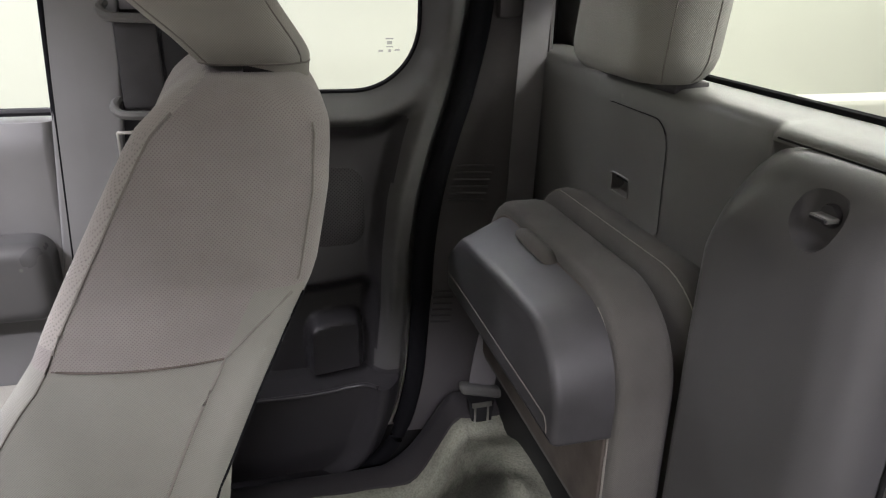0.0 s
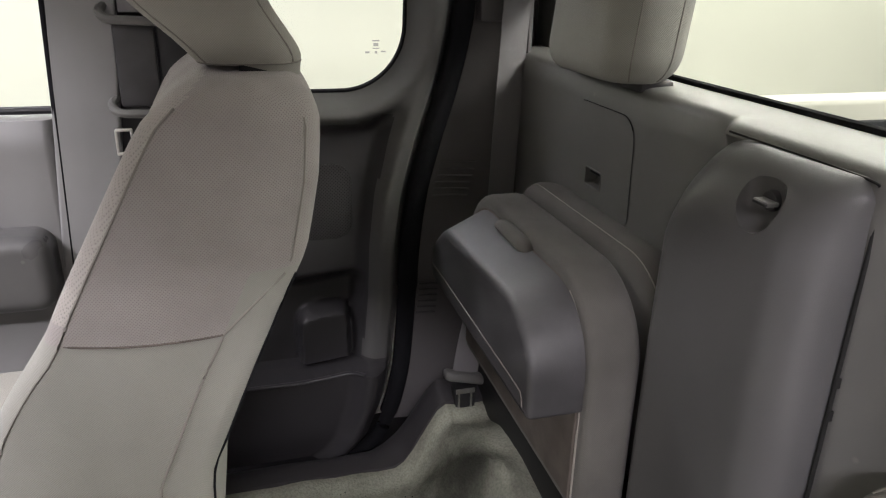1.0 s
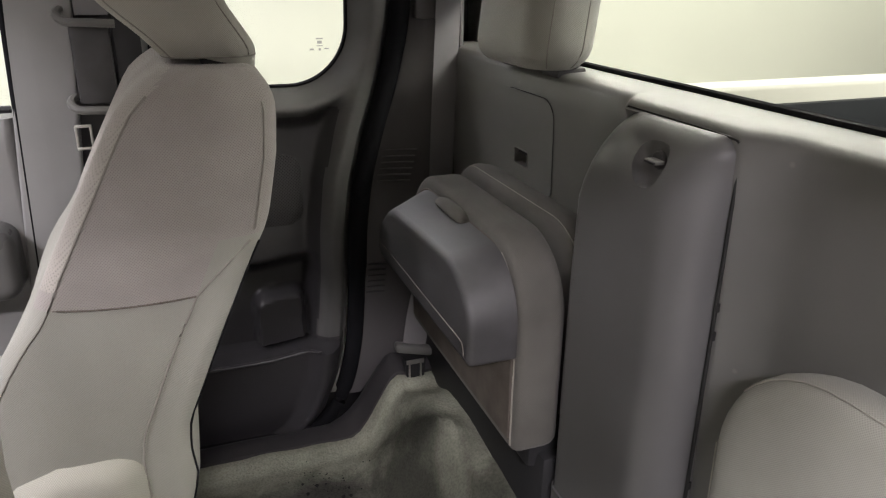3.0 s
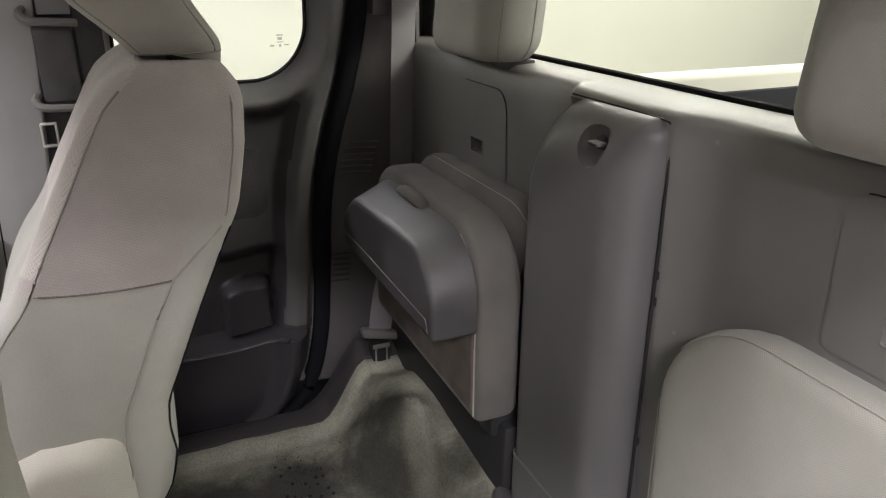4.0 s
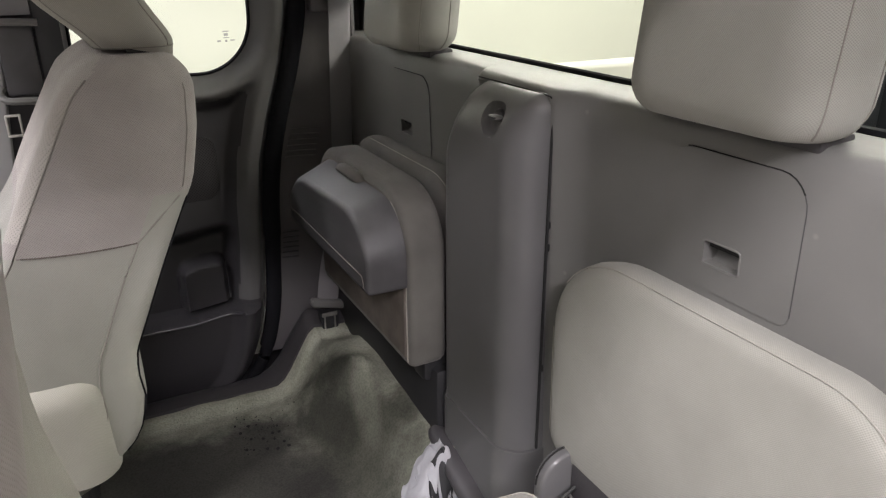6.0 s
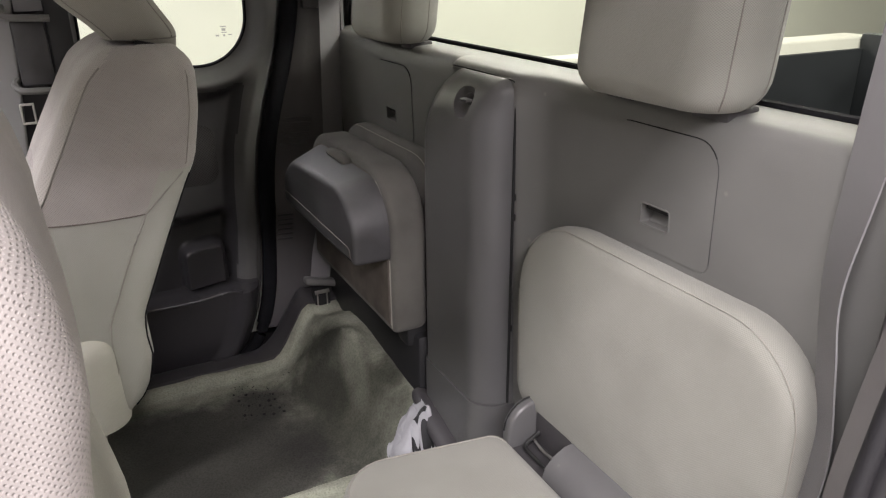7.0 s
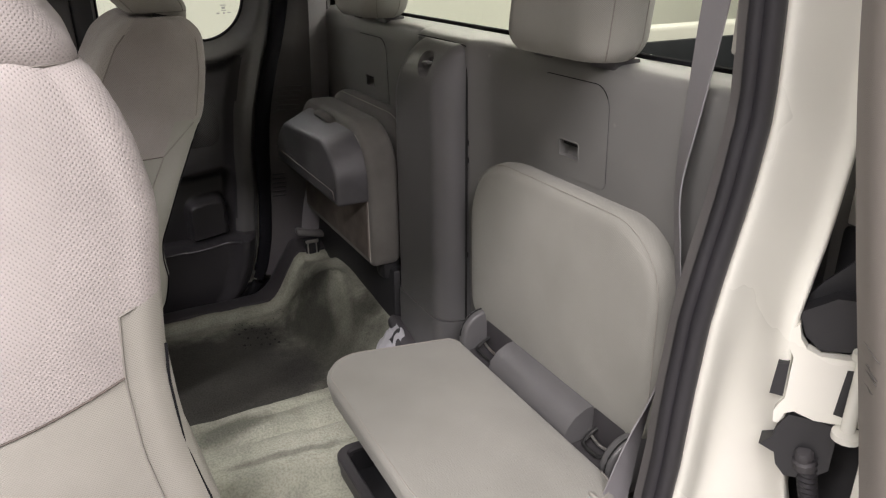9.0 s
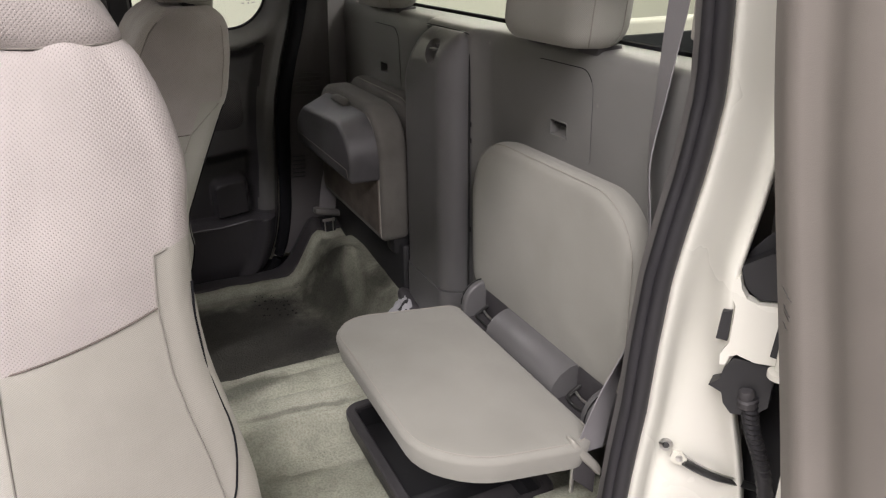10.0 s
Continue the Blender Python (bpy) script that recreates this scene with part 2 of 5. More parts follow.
def glass_material(name, tint):
    m = bpy.data.materials.new(name)
    m.use_nodes = True
    b = m.node_tree.nodes["Principled BSDF"]
    b.inputs["Base Color"].default_value = (*tint, 1)
    b.inputs["Roughness"].default_value = 0.0
    b.inputs["Transmission Weight"].default_value = 1.0
    b.inputs["IOR"].default_value = 1.02
    return m


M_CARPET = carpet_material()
M_ETCH.node_tree.nodes["Principled BSDF"].inputs["Alpha"].default_value = 0.4
M_GLASS = glass_material("clear_car_glass", (0.95, 0.98, 0.95))


# ---- building helpers ----
def thing(name, label, category, group="", kind="", at=(0, 0, 0)):
    ob = new(name)
    ob.location = at
    ob.empty_display_size = 0.05
    return tagged(ob, label, category, group, kind)


def mesh(name, verts, faces, mat, parent=None, label="", smooth=True, uvs=None, mats=None, face_mats=None):
    me = bpy.data.meshes.new(name)
    me.from_pydata([tuple(v) for v in verts], [], faces)
    bm = bmesh.new()
    bm.from_mesh(me)
    bmesh.ops.recalc_face_normals(bm, faces=bm.faces)
    if bm.calc_volume(signed=True) < 0:
        bmesh.ops.reverse_faces(bm, faces=bm.faces)
    bm.to_mesh(me)
    bm.free()
    for p in me.polygons:
        p.use_smooth = smooth
    layer = me.uv_layers.new(name="UVMap")
    for p in me.polygons:
        nrm = p.normal
        ax = max(range(3), key=lambda i: abs(nrm[i]))
        for li in p.loop_indices:
            vi = me.loops[li].vertex_index
            if uvs is not None:
                layer.data[li].uv = uvs[vi]
            else:
                co = me.vertices[vi].co
                layer.data[li].uv = [co[i] for i in range(3) if i != ax]
    for k in (mats or [mat]):
        me.materials.append(k)
    if face_mats:
        for p, k in zip(me.polygons, face_mats):
            p.material_index = k
    ob = new(name, me)
    if parent is not None:
        ob.parent = parent
        ob.matrix_parent_inverse = Matrix.Translation(parent.matrix_basis.translation).inverted()
        if parent.parent is not None:
            ob.matrix_parent_inverse = Matrix.Identity(4)
    if label:
        ob["label"] = label
    if smooth:
        sharp(me)
    return ob


def sharp(me, degrees=42):
    """Edges sharper than this stay hard."""
    bm = bmesh.new()
    bm.from_mesh(me)
    for e in bm.edges:
        if len(e.link_faces) == 2 and e.calc_face_angle(0) > radians(degrees):
            e.smooth = False
    bm.to_mesh(me)
    bm.free()


def loft(rings, cap=True, closed=True):
    """Rings of equal count joined in order: vertices and faces."""
    n = len(rings[0])
    verts = [Vector(p) for r in rings for p in r]
    faces = []
    for i in range(len(rings) - 1):
        for j in range(n if closed else n - 1):
            k = (j + 1) % n
            faces.append((i * n + j, i * n + k, (i + 1) * n + k, (i + 1) * n + j))
    if cap and closed:
        faces.append(tuple(range(n - 1, -1, -1)))
        faces.append(tuple((len(rings) - 1) * n + j for j in range(n)))
    return verts, faces


def rrect(w, h, r, n=6, cx=0.0, cy=0.0):
    """A rounded rectangle as a ring; r: one radius, or four (right-top, left-top, left-bottom, right-bottom)."""
    rs = r if isinstance(r, (tuple, list)) else (r,) * 4
    out = []
    for k, (sx, sy) in enumerate(((1, 1), (-1, 1), (-1, -1), (1, -1))):
        q = rs[k]
        for i in range(n + 1):
            a = radians(90 * k + 90 * i / n)
            out.append((cx + sx * (w / 2 - q) + q * math.cos(a), cy + sy * (h / 2 - q) + q * math.sin(a)))
    return out


def inset(ring, d):
    """The ring moved inwards by d along its normals."""
    n, out = len(ring), []
    for i in range(n):
        a, b = Vector(ring[i - 1]), Vector(ring[(i + 1) % n])
        t = (b - a)
        t = t.normalized() if t.length > 1e-9 else Vector((1, 0))
        out.append((ring[i][0] - t.y * d, ring[i][1] + t.x * d))
    return out


def slab(ring, profile, place, dome=0.0):
    """A ring swept through (inset, depth) pairs; place maps (u, v, depth) to the world; dome: how far the front swells."""
    rings = [[place(u, v, d) for u, v in inset(ring, i)] for i, d in profile]
    if dome:
        last, d = inset(ring, profile[-1][0]), profile[-1][1]
        cu, cv = sum(p[0] for p in last) / len(last), sum(p[1] for p in last) / len(last)
        for k in (0.94, 0.85, 0.72, 0.55, 0.35, 0.12):
            rings.append([place(cu + (u - cu) * k, cv + (v - cv) * k, d + dome * (1 - k * k)) for u, v in last])
    return loft(rings)


def round_profile(depth, r, n=4, back=0.0):
    """A slab's profile with a rounded front rim (and back rim)."""
    prof = []
    if back:
        prof += [(back - back * math.sin(radians(90 * i / n)), back - back * math.cos(radians(90 * i / n))) for i in range(n + 1)]
    else:
        prof.append((0, 0))
    prof += [(r - r * math.cos(radians(90 * i / n)), depth - r + r * math.sin(radians(90 * i / n))) for i in range(n + 1)]
    return prof


def block(name, lo, hi, mat, parent=None, label="", bevel=0.004, seg=2):
    """A box between two corners with rounded edges."""
    bm = bmesh.new()
    bmesh.ops.create_cube(bm, size=1)
    c, s = [(a + b) / 2 for a, b in zip(lo, hi)], [b - a for a, b in zip(lo, hi)]
    for v in bm.verts:
        v.co = Vector([c[i] + v.co[i] * s[i] for i in range(3)])
    if bevel:
        bmesh.ops.bevel(bm, geom=bm.edges[:], offset=min(bevel, min(s) * 0.45), segments=seg, affect="EDGES", profile=0.5)
    bm.verts.index_update()
    verts, faces = [v.co.copy() for v in bm.verts], [tuple(v.index for v in f.verts) for f in bm.faces]
    bm.free()
    return mesh(name, verts, faces, mat, parent, label)


def spline(points, n):
    """A smooth line through points (any width of row), n steps a span."""
    P = [np.array(p, float) for p in points]
    P = [2 * P[0] - P[1]] + P + [2 * P[-1] - P[-2]]
    out = []
    for i in range(1, len(P) - 2):
        for k in range(n):
            t = k / n
            a, b, c, d = P[i - 1:i + 3]
            out.append(0.5 * (2 * b + (c - a) * t + (2 * a - 5 * b + 4 * c - d) * t * t + (3 * b - a - 3 * c + d) * t ** 3))
    out.append(P[-2])
    return out


def tube(name, points, r, mat, parent=None, label="", n=6, steps=4, closed=False, flat=1.0):
    """A round rod along a smooth line."""
    pts = [Vector(p) for p in (spline(list(points) + ([points[0]] if closed else []), steps) if steps > 1 else points)]
    rings = []
    for i, p in enumerate(pts):
        t = (pts[min(i + 1, len(pts) - 1)] - pts[max(i - 1, 0)]).normalized()
        if closed and i in (0, len(pts) - 1):
            t = (pts[1] - pts[-2]).normalized()
        up = Vector((0, 0, 1)) if abs(t.z) < 0.9 else Vector((1, 0, 0))
        a = t.cross(up).normalized()
        b = t.cross(a)
        rings.append([p + a * r * math.cos(2 * math.pi * k / n) + b * r * flat * math.sin(2 * math.pi * k / n) for k in range(n)])
    v, f = loft(rings, cap=not closed)
    return mesh(name, v, f, mat, parent, label)


def strap(name, rows, width, thick, mat, parent=None, label="", steps=6):
    """A flat band: rows of (x, y, z, turn), turn in degrees of its width's direction round z (0: along y)."""
    rings = []
    for x, y, z, turn in spline(rows, steps):
        a = Vector((math.sin(radians(turn)), math.cos(radians(turn)), 0))
        nrm = Vector((math.cos(radians(turn)), -math.sin(radians(turn)), 0))
        c = Vector((x, y, z))
        w, h = width / 2, thick / 2
        rings.append([c - a * w - nrm * h, c + a * w - nrm * h, c + a * w + nrm * h, c - a * w + nrm * h])
    v, f = loft(rings)
    return mesh(name, v, f, mat, parent, label)


def pillow(h, r):
    """How far a rounded rim of radius r draws in at height h above its lowest edge."""
    return r - math.sqrt(max(0.0, r * r - (r - h) ** 2)) if h < r else 0.0


def lathe(name, profile, centre, axis, mat, parent=None, label="", n=20):
    """A turned piece: profile of (radius, height) along an axis."""
    z = Vector(axis).normalized()
    a = z.orthogonal().normalized()
    b = z.cross(a)
    c = Vector(centre)
    rings = [[c + z * h + (a * math.cos(2 * math.pi * k / n) + b * math.sin(2 * math.pi * k / n)) * r for k in range(n)] for r, h in profile]
    v, f = loft(rings)
    return mesh(name, v, f, mat, parent, label)


def cut(ob, verts, faces):
    """Takes a closed shape away from a mesh object."""
    cutter = mesh("cutter", verts, faces, M_BLACK)
    mod = ob.modifiers.new("cut", "BOOLEAN")
    mod.operation, mod.solver, mod.object = "DIFFERENCE", "MANIFOLD", cutter
    bpy.context.view_layer.update()
    me = bpy.data.meshes.new_from_object(ob.evaluated_get(bpy.context.evaluated_depsgraph_get()))
    ob.modifiers.clear()
    old, ob.data = ob.data, me
    me.name = ob.name
    bpy.data.meshes.remove(old)
    gone = cutter.data
    bpy.data.objects.remove(cutter)
    bpy.data.meshes.remove(gone)
    sharp(me)
    return ob


def box_shape(lo, hi):
    x0, y0, z0 = lo
    x1, y1, z1 = hi
    v = [(x, y, z) for x in (x0, x1) for y in (y0, y1) for z in (z0, z1)]
    return v, [(0, 1, 3, 2), (4, 6, 7, 5), (0, 4, 5, 1), (2, 3, 7, 6), (0, 2, 6, 4), (1, 5, 7, 3)]


def S(a, b, x):
    t = min(1.0, max(0.0, (x - a) / (b - a)))
    return t * t * (3 - 2 * t)


def lerp(table, z):
    """The value at z in rows (z, value), in rising order."""
    return float(np.interp(z, [r[0] for r in table], [r[1] for r in table]))


def sheet(name, fn, us, vs, mat, parent=None, label="", back=None):
    """A surface fn(u, v) over two lists; back: maps a front point to its twin, to make it solid."""
    nu, nv = len(us), len(vs)
    verts = [Vector(fn(u, v)) for u in us for v in vs]
    faces = [(i * nv + j, i * nv + j + 1, (i + 1) * nv + j + 1, (i + 1) * nv + j) for i in range(nu - 1) for j in range(nv - 1)]
    if back:
        o = len(verts)
        verts += [Vector(back(v)) for v in verts]
        faces += [tuple(o + k for k in reversed(f)) for f in faces]
        edge = [i * nv for i in range(nu)] + [(nu - 1) * nv + j for j in range(1, nv)] + [i * nv + nv - 1 for i in range(nu - 2, -1, -1)] + list(range(nv - 2, 0, -1))
        faces += [(edge[k], edge[(k + 1) % len(edge)], o + edge[(k + 1) % len(edge)], o + edge[k]) for k in range(len(edge))]
    return mesh(name, verts, faces, mat, parent, label)


def steps(a, b, n):
    return [a + (b - a) * i / n for i in range(n + 1)]


# ---- garage round the truck ----
# the unseen floor is made pale to reflect light into the cab
tagged(block("ground", (-6, -6, -0.72), (8, 4, -0.62), M_FLOOR, bevel=0), "unseen garage floor, paled to bounce light", "floor", kind="structure")
tagged(block("wall_north", (-6, 3.4, -0.62), (8, 3.5, 2.4), M_WALL, bevel=0), "cream painted garage wall", "wall", kind="structure")
# unseen walls and ceiling, kept dark so that they bounce little light
tagged(block("wall_south", (-6, -6.0, -0.62), (8, -5.9, 2.4), M_DIM_GREY, bevel=0), "unseen garage wall, dark grey to cut the fill light", "wall", kind="structure")
tagged(block("wall_east", (8, -6, -0.62), (8.1, 3.5, 2.4), M_DIM_GREY, bevel=0), "unseen garage wall, dark grey to cut the fill light", "wall", kind="structure")
tagged(block("wall_west", (-6.1, -6, -0.62), (-6, 3.5, 2.4), M_DIM_GREY, bevel=0), "unseen garage wall, dark grey to cut the fill light", "wall", kind="structure")
tagged(block("ceiling", (-6, -6, 2.4), (8, 3.5, 2.5), M_DIM_GREY, bevel=0), "unseen garage ceiling, dark grey to cut the fill light", "ceiling", kind="structure")


# ---- cab shell ----
SEAL_N = [(0.0, 0.302), (0.1, 0.307), (0.24, 0.319), (0.316, 0.329), (0.40, 0.334), (0.487, 0.342), (0.54, 0.353), (0.62, 0.373), (0.70, 0.385), (0.80, 0.378), (1.0, 0.36), (1.16, 0.335)]
SEAL_F = [(-0.065, 0.05), (-0.047, 0.136), (-0.022, 0.17), (0.01, 0.195), (0.076, 0.22), (0.14, 0.232), (0.217, 0.239), (0.28, 0.246), (0.376, 0.25), (0.47, 0.262), (0.56, 0.285), (0.648, 0.313), (0.72, 0.33), (0.785, 0.34), (1.0, 0.345), (1.16, 0.33)]


def rear_profile():
    pts = [(0.445, 0.05), (0.437, 0.30), (0.428, 0.60), (0.426, 0.67)]
    pts += [(0.4435 - 0.0175 * math.cos(radians(a)), 0.69 + 0.0175 * math.sin(radians(a))) for a in (20, 40, 60, 80)]
    pts += [(0.46, 0.7085), (0.49, 0.710), (0.492, 0.69), (0.60, 0.69), (0.60, 0.05)]
    return pts


def panel_lip(y, x, z):
    """How far the trim stands forward beside the column, and its shelf over the column's top."""
    beside = 0.0185 * max(0.0, min(1.0, (y + 0.127) / 0.055)) ** 1.7 * S(0.10, -0.06, y) * S(0.50, 0.45, x)
    over = 0.019 * S(-0.10, -0.066, y) * S(0.135, 0.104, y) * S(0.655, 0.69, z) * S(0.48, 0.45, x)
    return max(beside, over)


ys = steps(-0.72, -0.14, 8) + steps(-0.13, -0.065, 13) + [-0.0] + steps(0.09, 0.15, 10) + steps(0.2, 0.74, 8)
v, f = loft([[(x - panel_lip(y, x, z), y, z) for x, z in rear_profile()] for y in ys])
wall_rear = tagged(mesh("wall_rear", v, f, M_PLASTIC), "grey plastic rear cab trim with a shelf under the window", "wall panel", kind="structure")
for y0, y1, zc in ((-0.343, -0.301, 0.5845), (0.368, 0.411, 0.574)):
    cut(wall_rear, *box_shape((0.40, y0, zc - 0.0115), (0.452, y1, zc + 0.0115)))

# unseen headliner, its cloth paled to bounce light onto shelf and door
tagged(block("ceiling_headliner", (-0.75, -0.66, 1.17), (0.62, 0.68, 1.22), M_HEADLINER, bevel=0.02), "pale cloth headliner of the cab", "headliner", kind="structure")
# rails added out of view; their height sets the shadow edge inside
for yy in ((-0.70, -0.655), (0.675, 0.79)):
    tagged(block("ceiling_side_rail", (-0.75, yy[0], 1.075), (0.62, yy[1], 1.21), M_HEADLINER, bevel=0.015), "unseen roof side rail over the doors, set to block lamp light", "roof rail", kind="structure")


def carpet_height(x, y):
    tunnel = 0.05 * S(-0.15, -0.12, y) * (1 - S(0.07, 0.09, y))
    x0 = 0.19 + 0.045 * S(0.46, 0.16, y)
    top = 0.142 - 0.017 * S(0.4, 0.15, y) - 0.028 * S(0.46, 0.54, y) * S(0.27, 0.31, x)
    ramp = top * S(x0, x0 + 0.12, x) * S(0.02, 0.08, y)
    fold = 0.024 * math.exp(-((y - 0.42 + 1.1 * (x - 0.26)) / 0.03) ** 2) * S(0.17, 0.23, x) * (1 - S(0.29, 0.36, x))
    edge = 0.012 * S(0.535, 0.565, y)
    edge -= 0.011 * math.exp(-((y + 0.012 + 0.12 * x) / 0.011) ** 2) + 0.006 * math.exp(-((y - 0.05 + 0.05 * x) / 0.009) ** 2) + 0.008 * math.exp(-((y + 0.19 + 0.1 * x) / 0.012) ** 2)
    edge += 0.095 * S(-0.478, -0.515, y) * S(-0.605, -0.588, y) * S(0.24, 0.285, x)
    wob = 0.004 * noise.noise((x * 14, y * 14, 3)) + 0.002 * noise.noise((x * 40, y * 40, 7))
    return max(tunnel, ramp + fold) + edge + wob - 0.004


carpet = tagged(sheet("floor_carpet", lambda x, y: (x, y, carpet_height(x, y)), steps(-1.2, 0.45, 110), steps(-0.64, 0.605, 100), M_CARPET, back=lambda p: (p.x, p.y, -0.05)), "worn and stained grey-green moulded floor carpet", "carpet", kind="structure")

# ---- rear side trim, near and far ----
def side_trim(name, label, sign, y_wall, y_mid, y_seal, seal, top):
    """Plastic corner trim from the rear wall to the door seal."""
    def at(u, z):
        xs = lerp(seal, z)
        yw = y_wall - 0.045 * S(0.64, 0.71, z) if sign < 0 else y_wall
        path = [(0.436, yw), (0.43, yw + sign * (0.012 if sign > 0 else 0.004)), (xs + 0.035 + 0.25 * max(0, 0.39 - xs), y_mid), (xs + 0.012, y_mid + sign * 0.004), (xs, y_seal)]
        k = min(int(u), 3)
        a, b = Vector(path[k]), Vector(path[k + 1])
        p = a.lerp(b, u - k)
        return (p.x, p.y, z)
    us = [k + i / 5 for k in range(4) for i in range(5)] + [4]
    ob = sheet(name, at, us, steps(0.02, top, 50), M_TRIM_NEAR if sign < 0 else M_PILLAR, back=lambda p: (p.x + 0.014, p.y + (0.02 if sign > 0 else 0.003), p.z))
    return tagged(ob, label, "trim", kind="structure")


side_trim("trim_pillar_near", "grey plastic corner pillar trim beside the door seal", -1, -0.575, -0.605, -0.63, SEAL_N, 1.16)
side_trim("trim_pillar_far", "dark grey plastic corner pillar trim with vent slots", 1, 0.665, 0.70, 0.708, SEAL_F, 1.16)

# vent slots: thin raised louvres on the far trim
vents = thing("vent", "dark grey vent louvres moulded in the corner trim", "vent", at=(0.33, 0.66, 0.5))
for i in range(6):
    z = 0.522 - i * 0.0115
    x0 = lerp(SEAL_F, z) + 0.028
    tube("slat", [(x0, 0.7005, z), (x0 + 0.025, 0.699, z), (x0 + 0.06, 0.6905, z)], 0.0022, M_PILLAR, vents, steps=3)
for i in range(6):
    z = 0.30 - i * 0.0115
    x0 = lerp(SEAL_F, z) + 0.02
    tube("slat", [(x0, 0.7015, z), (x0 + 0.018, 0.70, z), (x0 + 0.035, 0.697, z)], 0.0022, M_PLASTIC_DARK, vents, steps=3)

# upper pillar covers above the joints
tagged(block("trim_pillar_upper_far", (0.357, 0.672, 0.754), (0.398, 0.699, 1.15), M_PILLAR, bevel=0.004), "grey plastic upper pillar cover above the vents", "trim", kind="structure")
tagged(block("trim_pillar_upper_near", (0.392, -0.63, 0.747), (0.424, -0.604, 1.15), M_SHELF, bevel=0.004), "pale grey upper pillar cover beside the belt", "trim", kind="structure")
tagged(tube("trim_slit_near", [(0.4205, -0.6015, 0.70), (0.4165, -0.603, 0.665), (0.41, -0.6045, 0.631)], 0.0014, M_GAP, steps=4), "thin dark joint in the near pillar trim", "trim joint", kind="structure")

# rubber seals
seal_n = thing("door_seal", "black rubber door seal round the near opening", "seal", at=(0.36, -0.64, 0.0))
for dx, dy, r, nm in ((0.005, -0.6365, 0.0085, "bead"), (0.0135, -0.647, 0.0105, "bulb")):
    tube(nm, [(lerp(SEAL_N, z) + dx, dy, z) for z in steps(0.0, 1.15, 40)], r, M_SEAL if nm == "bead" else M_SEAL_GREY, seal_n, n=10, steps=1)
seal_f = thing("door_seal", "black rubber door seal round the far opening", "seal", at=(0.25, 0.69, 0.0))
tube("bulb", [(lerp(SEAL_F, z) - 0.002, 0.698, z) for z in steps(1.15, 0.3, 18)], 0.018, M_SEAL_MATT, seal_f, n=10, steps=4)
tube("lower_bulb", [(0.2465, 0.698, 0.31), (0.243, 0.699, 0.27), (0.24, 0.7, 0.217), (0.233, 0.7, 0.14), (0.22, 0.7, 0.076), (0.208, 0.699, 0.04)], 0.0165, M_SEAL_MATT, seal_f, n=10, steps=4)
tube("sill_bulb", [(0.213, 0.699, 0.055), (0.207, 0.697, 0.035), (0.193, 0.696, 0.005), (0.168, 0.695, -0.025), (0.13, 0.693, -0.043), (0.06, 0.69, -0.05), (-0.1, 0.685, -0.052), (-0.55, 0.68, -0.052)], 0.0135, M_SEAL_MATT, seal_f, n=10, steps=4)

# sill trim at the far side, between carpet and door
tagged(sheet("trim_sill_far", lambda x, u: (x, 0.572 + 0.103 * u + 0.03 * u * S(0.14, 0.24, x), max(0.0, carpet_height(x, 0.572)) * S(1.0, 0.35, u) + 0.006 + 0.012 * math.sin(math.pi * u) - 0.055 * u * u + 0.03 * u * S(0.14, 0.24, x)), steps(-0.9, 0.16, 14) + steps(0.17, 0.36, 20), steps(0, 1, 8), M_PLASTIC_DARK, back=lambda p: (p.x, p.y, p.z - 0.02)), "dark grey plastic door sill trim", "trim", kind="structure")
tagged(sheet("trim_sill_near", lambda x, u: (x, -0.62 - 0.075 * u, 0.022 + 0.012 * math.sin(math.pi * u) - 0.035 * u * u), steps(-0.9, 0.34, 20), steps(0, 1, 8), M_PLASTIC, back=lambda p: (p.x, p.y, p.z - 0.02)), "grey plastic door sill trim", "trim", kind="structure")


# ---- centre column ----
COL_LEFT = [(0.0, 0.13), (0.5, 0.13), (0.6, 0.127), (0.65, 0.122), (0.68, 0.116), (0.6995, 0.106)]
COL_FRONT = [(0.0, 0.362), (0.6, 0.362), (0.64, 0.3645), (0.66, 0.369), (0.675, 0.376), (0.687, 0.386), (0.695, 0.396), (0.6985, 0.403), (0.6995, 0.408)]


def column_ring(z, grow=0.0):
    yl, xf, yr, xb = lerp(COL_LEFT, z) + grow, lerp(COL_FRONT, z) - grow, -0.068 - grow + 0.013 * S(0.684, 0.704, z), 0.455
    r = max(0.006, min(0.045, 0.414 - xf))
    rx = min(0.022 + 0.03 * S(0.58, 0.69, z), xb - xf - 0.002)
    ry = 0.022 + 0.045 * S(0.60, 0.695, z)
    pts = [(xb, yr)]
    pts += [(xf + r - r * math.sin(radians(a)), yr + r - r * math.cos(radians(a))) for a in range(0, 91, 10)]
    pts += [(xf, yr + r + (yl - yr - r - ry) * k / 6) for k in range(1, 6)]
    pts += [(xf + rx - rx * math.cos(radians(a)), yl - ry + ry * math.sin(radians(a))) for a in range(0, 91, 9)]
    pts += [(xb, yl)]
    return [(x, y, z) for x, y in pts]


column = thing("centre_column", "grey plastic column between the rear seats with a knob", "trim column", at=(0.40, 0.03, 0.07))
v, f = loft([column_ring(z) for z in [0.203, 0.21] + steps(0.25, 0.6, 10) + steps(0.615, 0.685, 8) + [0.689, 0.693, 0.696, 0.6985, 0.6995]])
shell = mesh("shell", v, f, M_COLUMN, column)
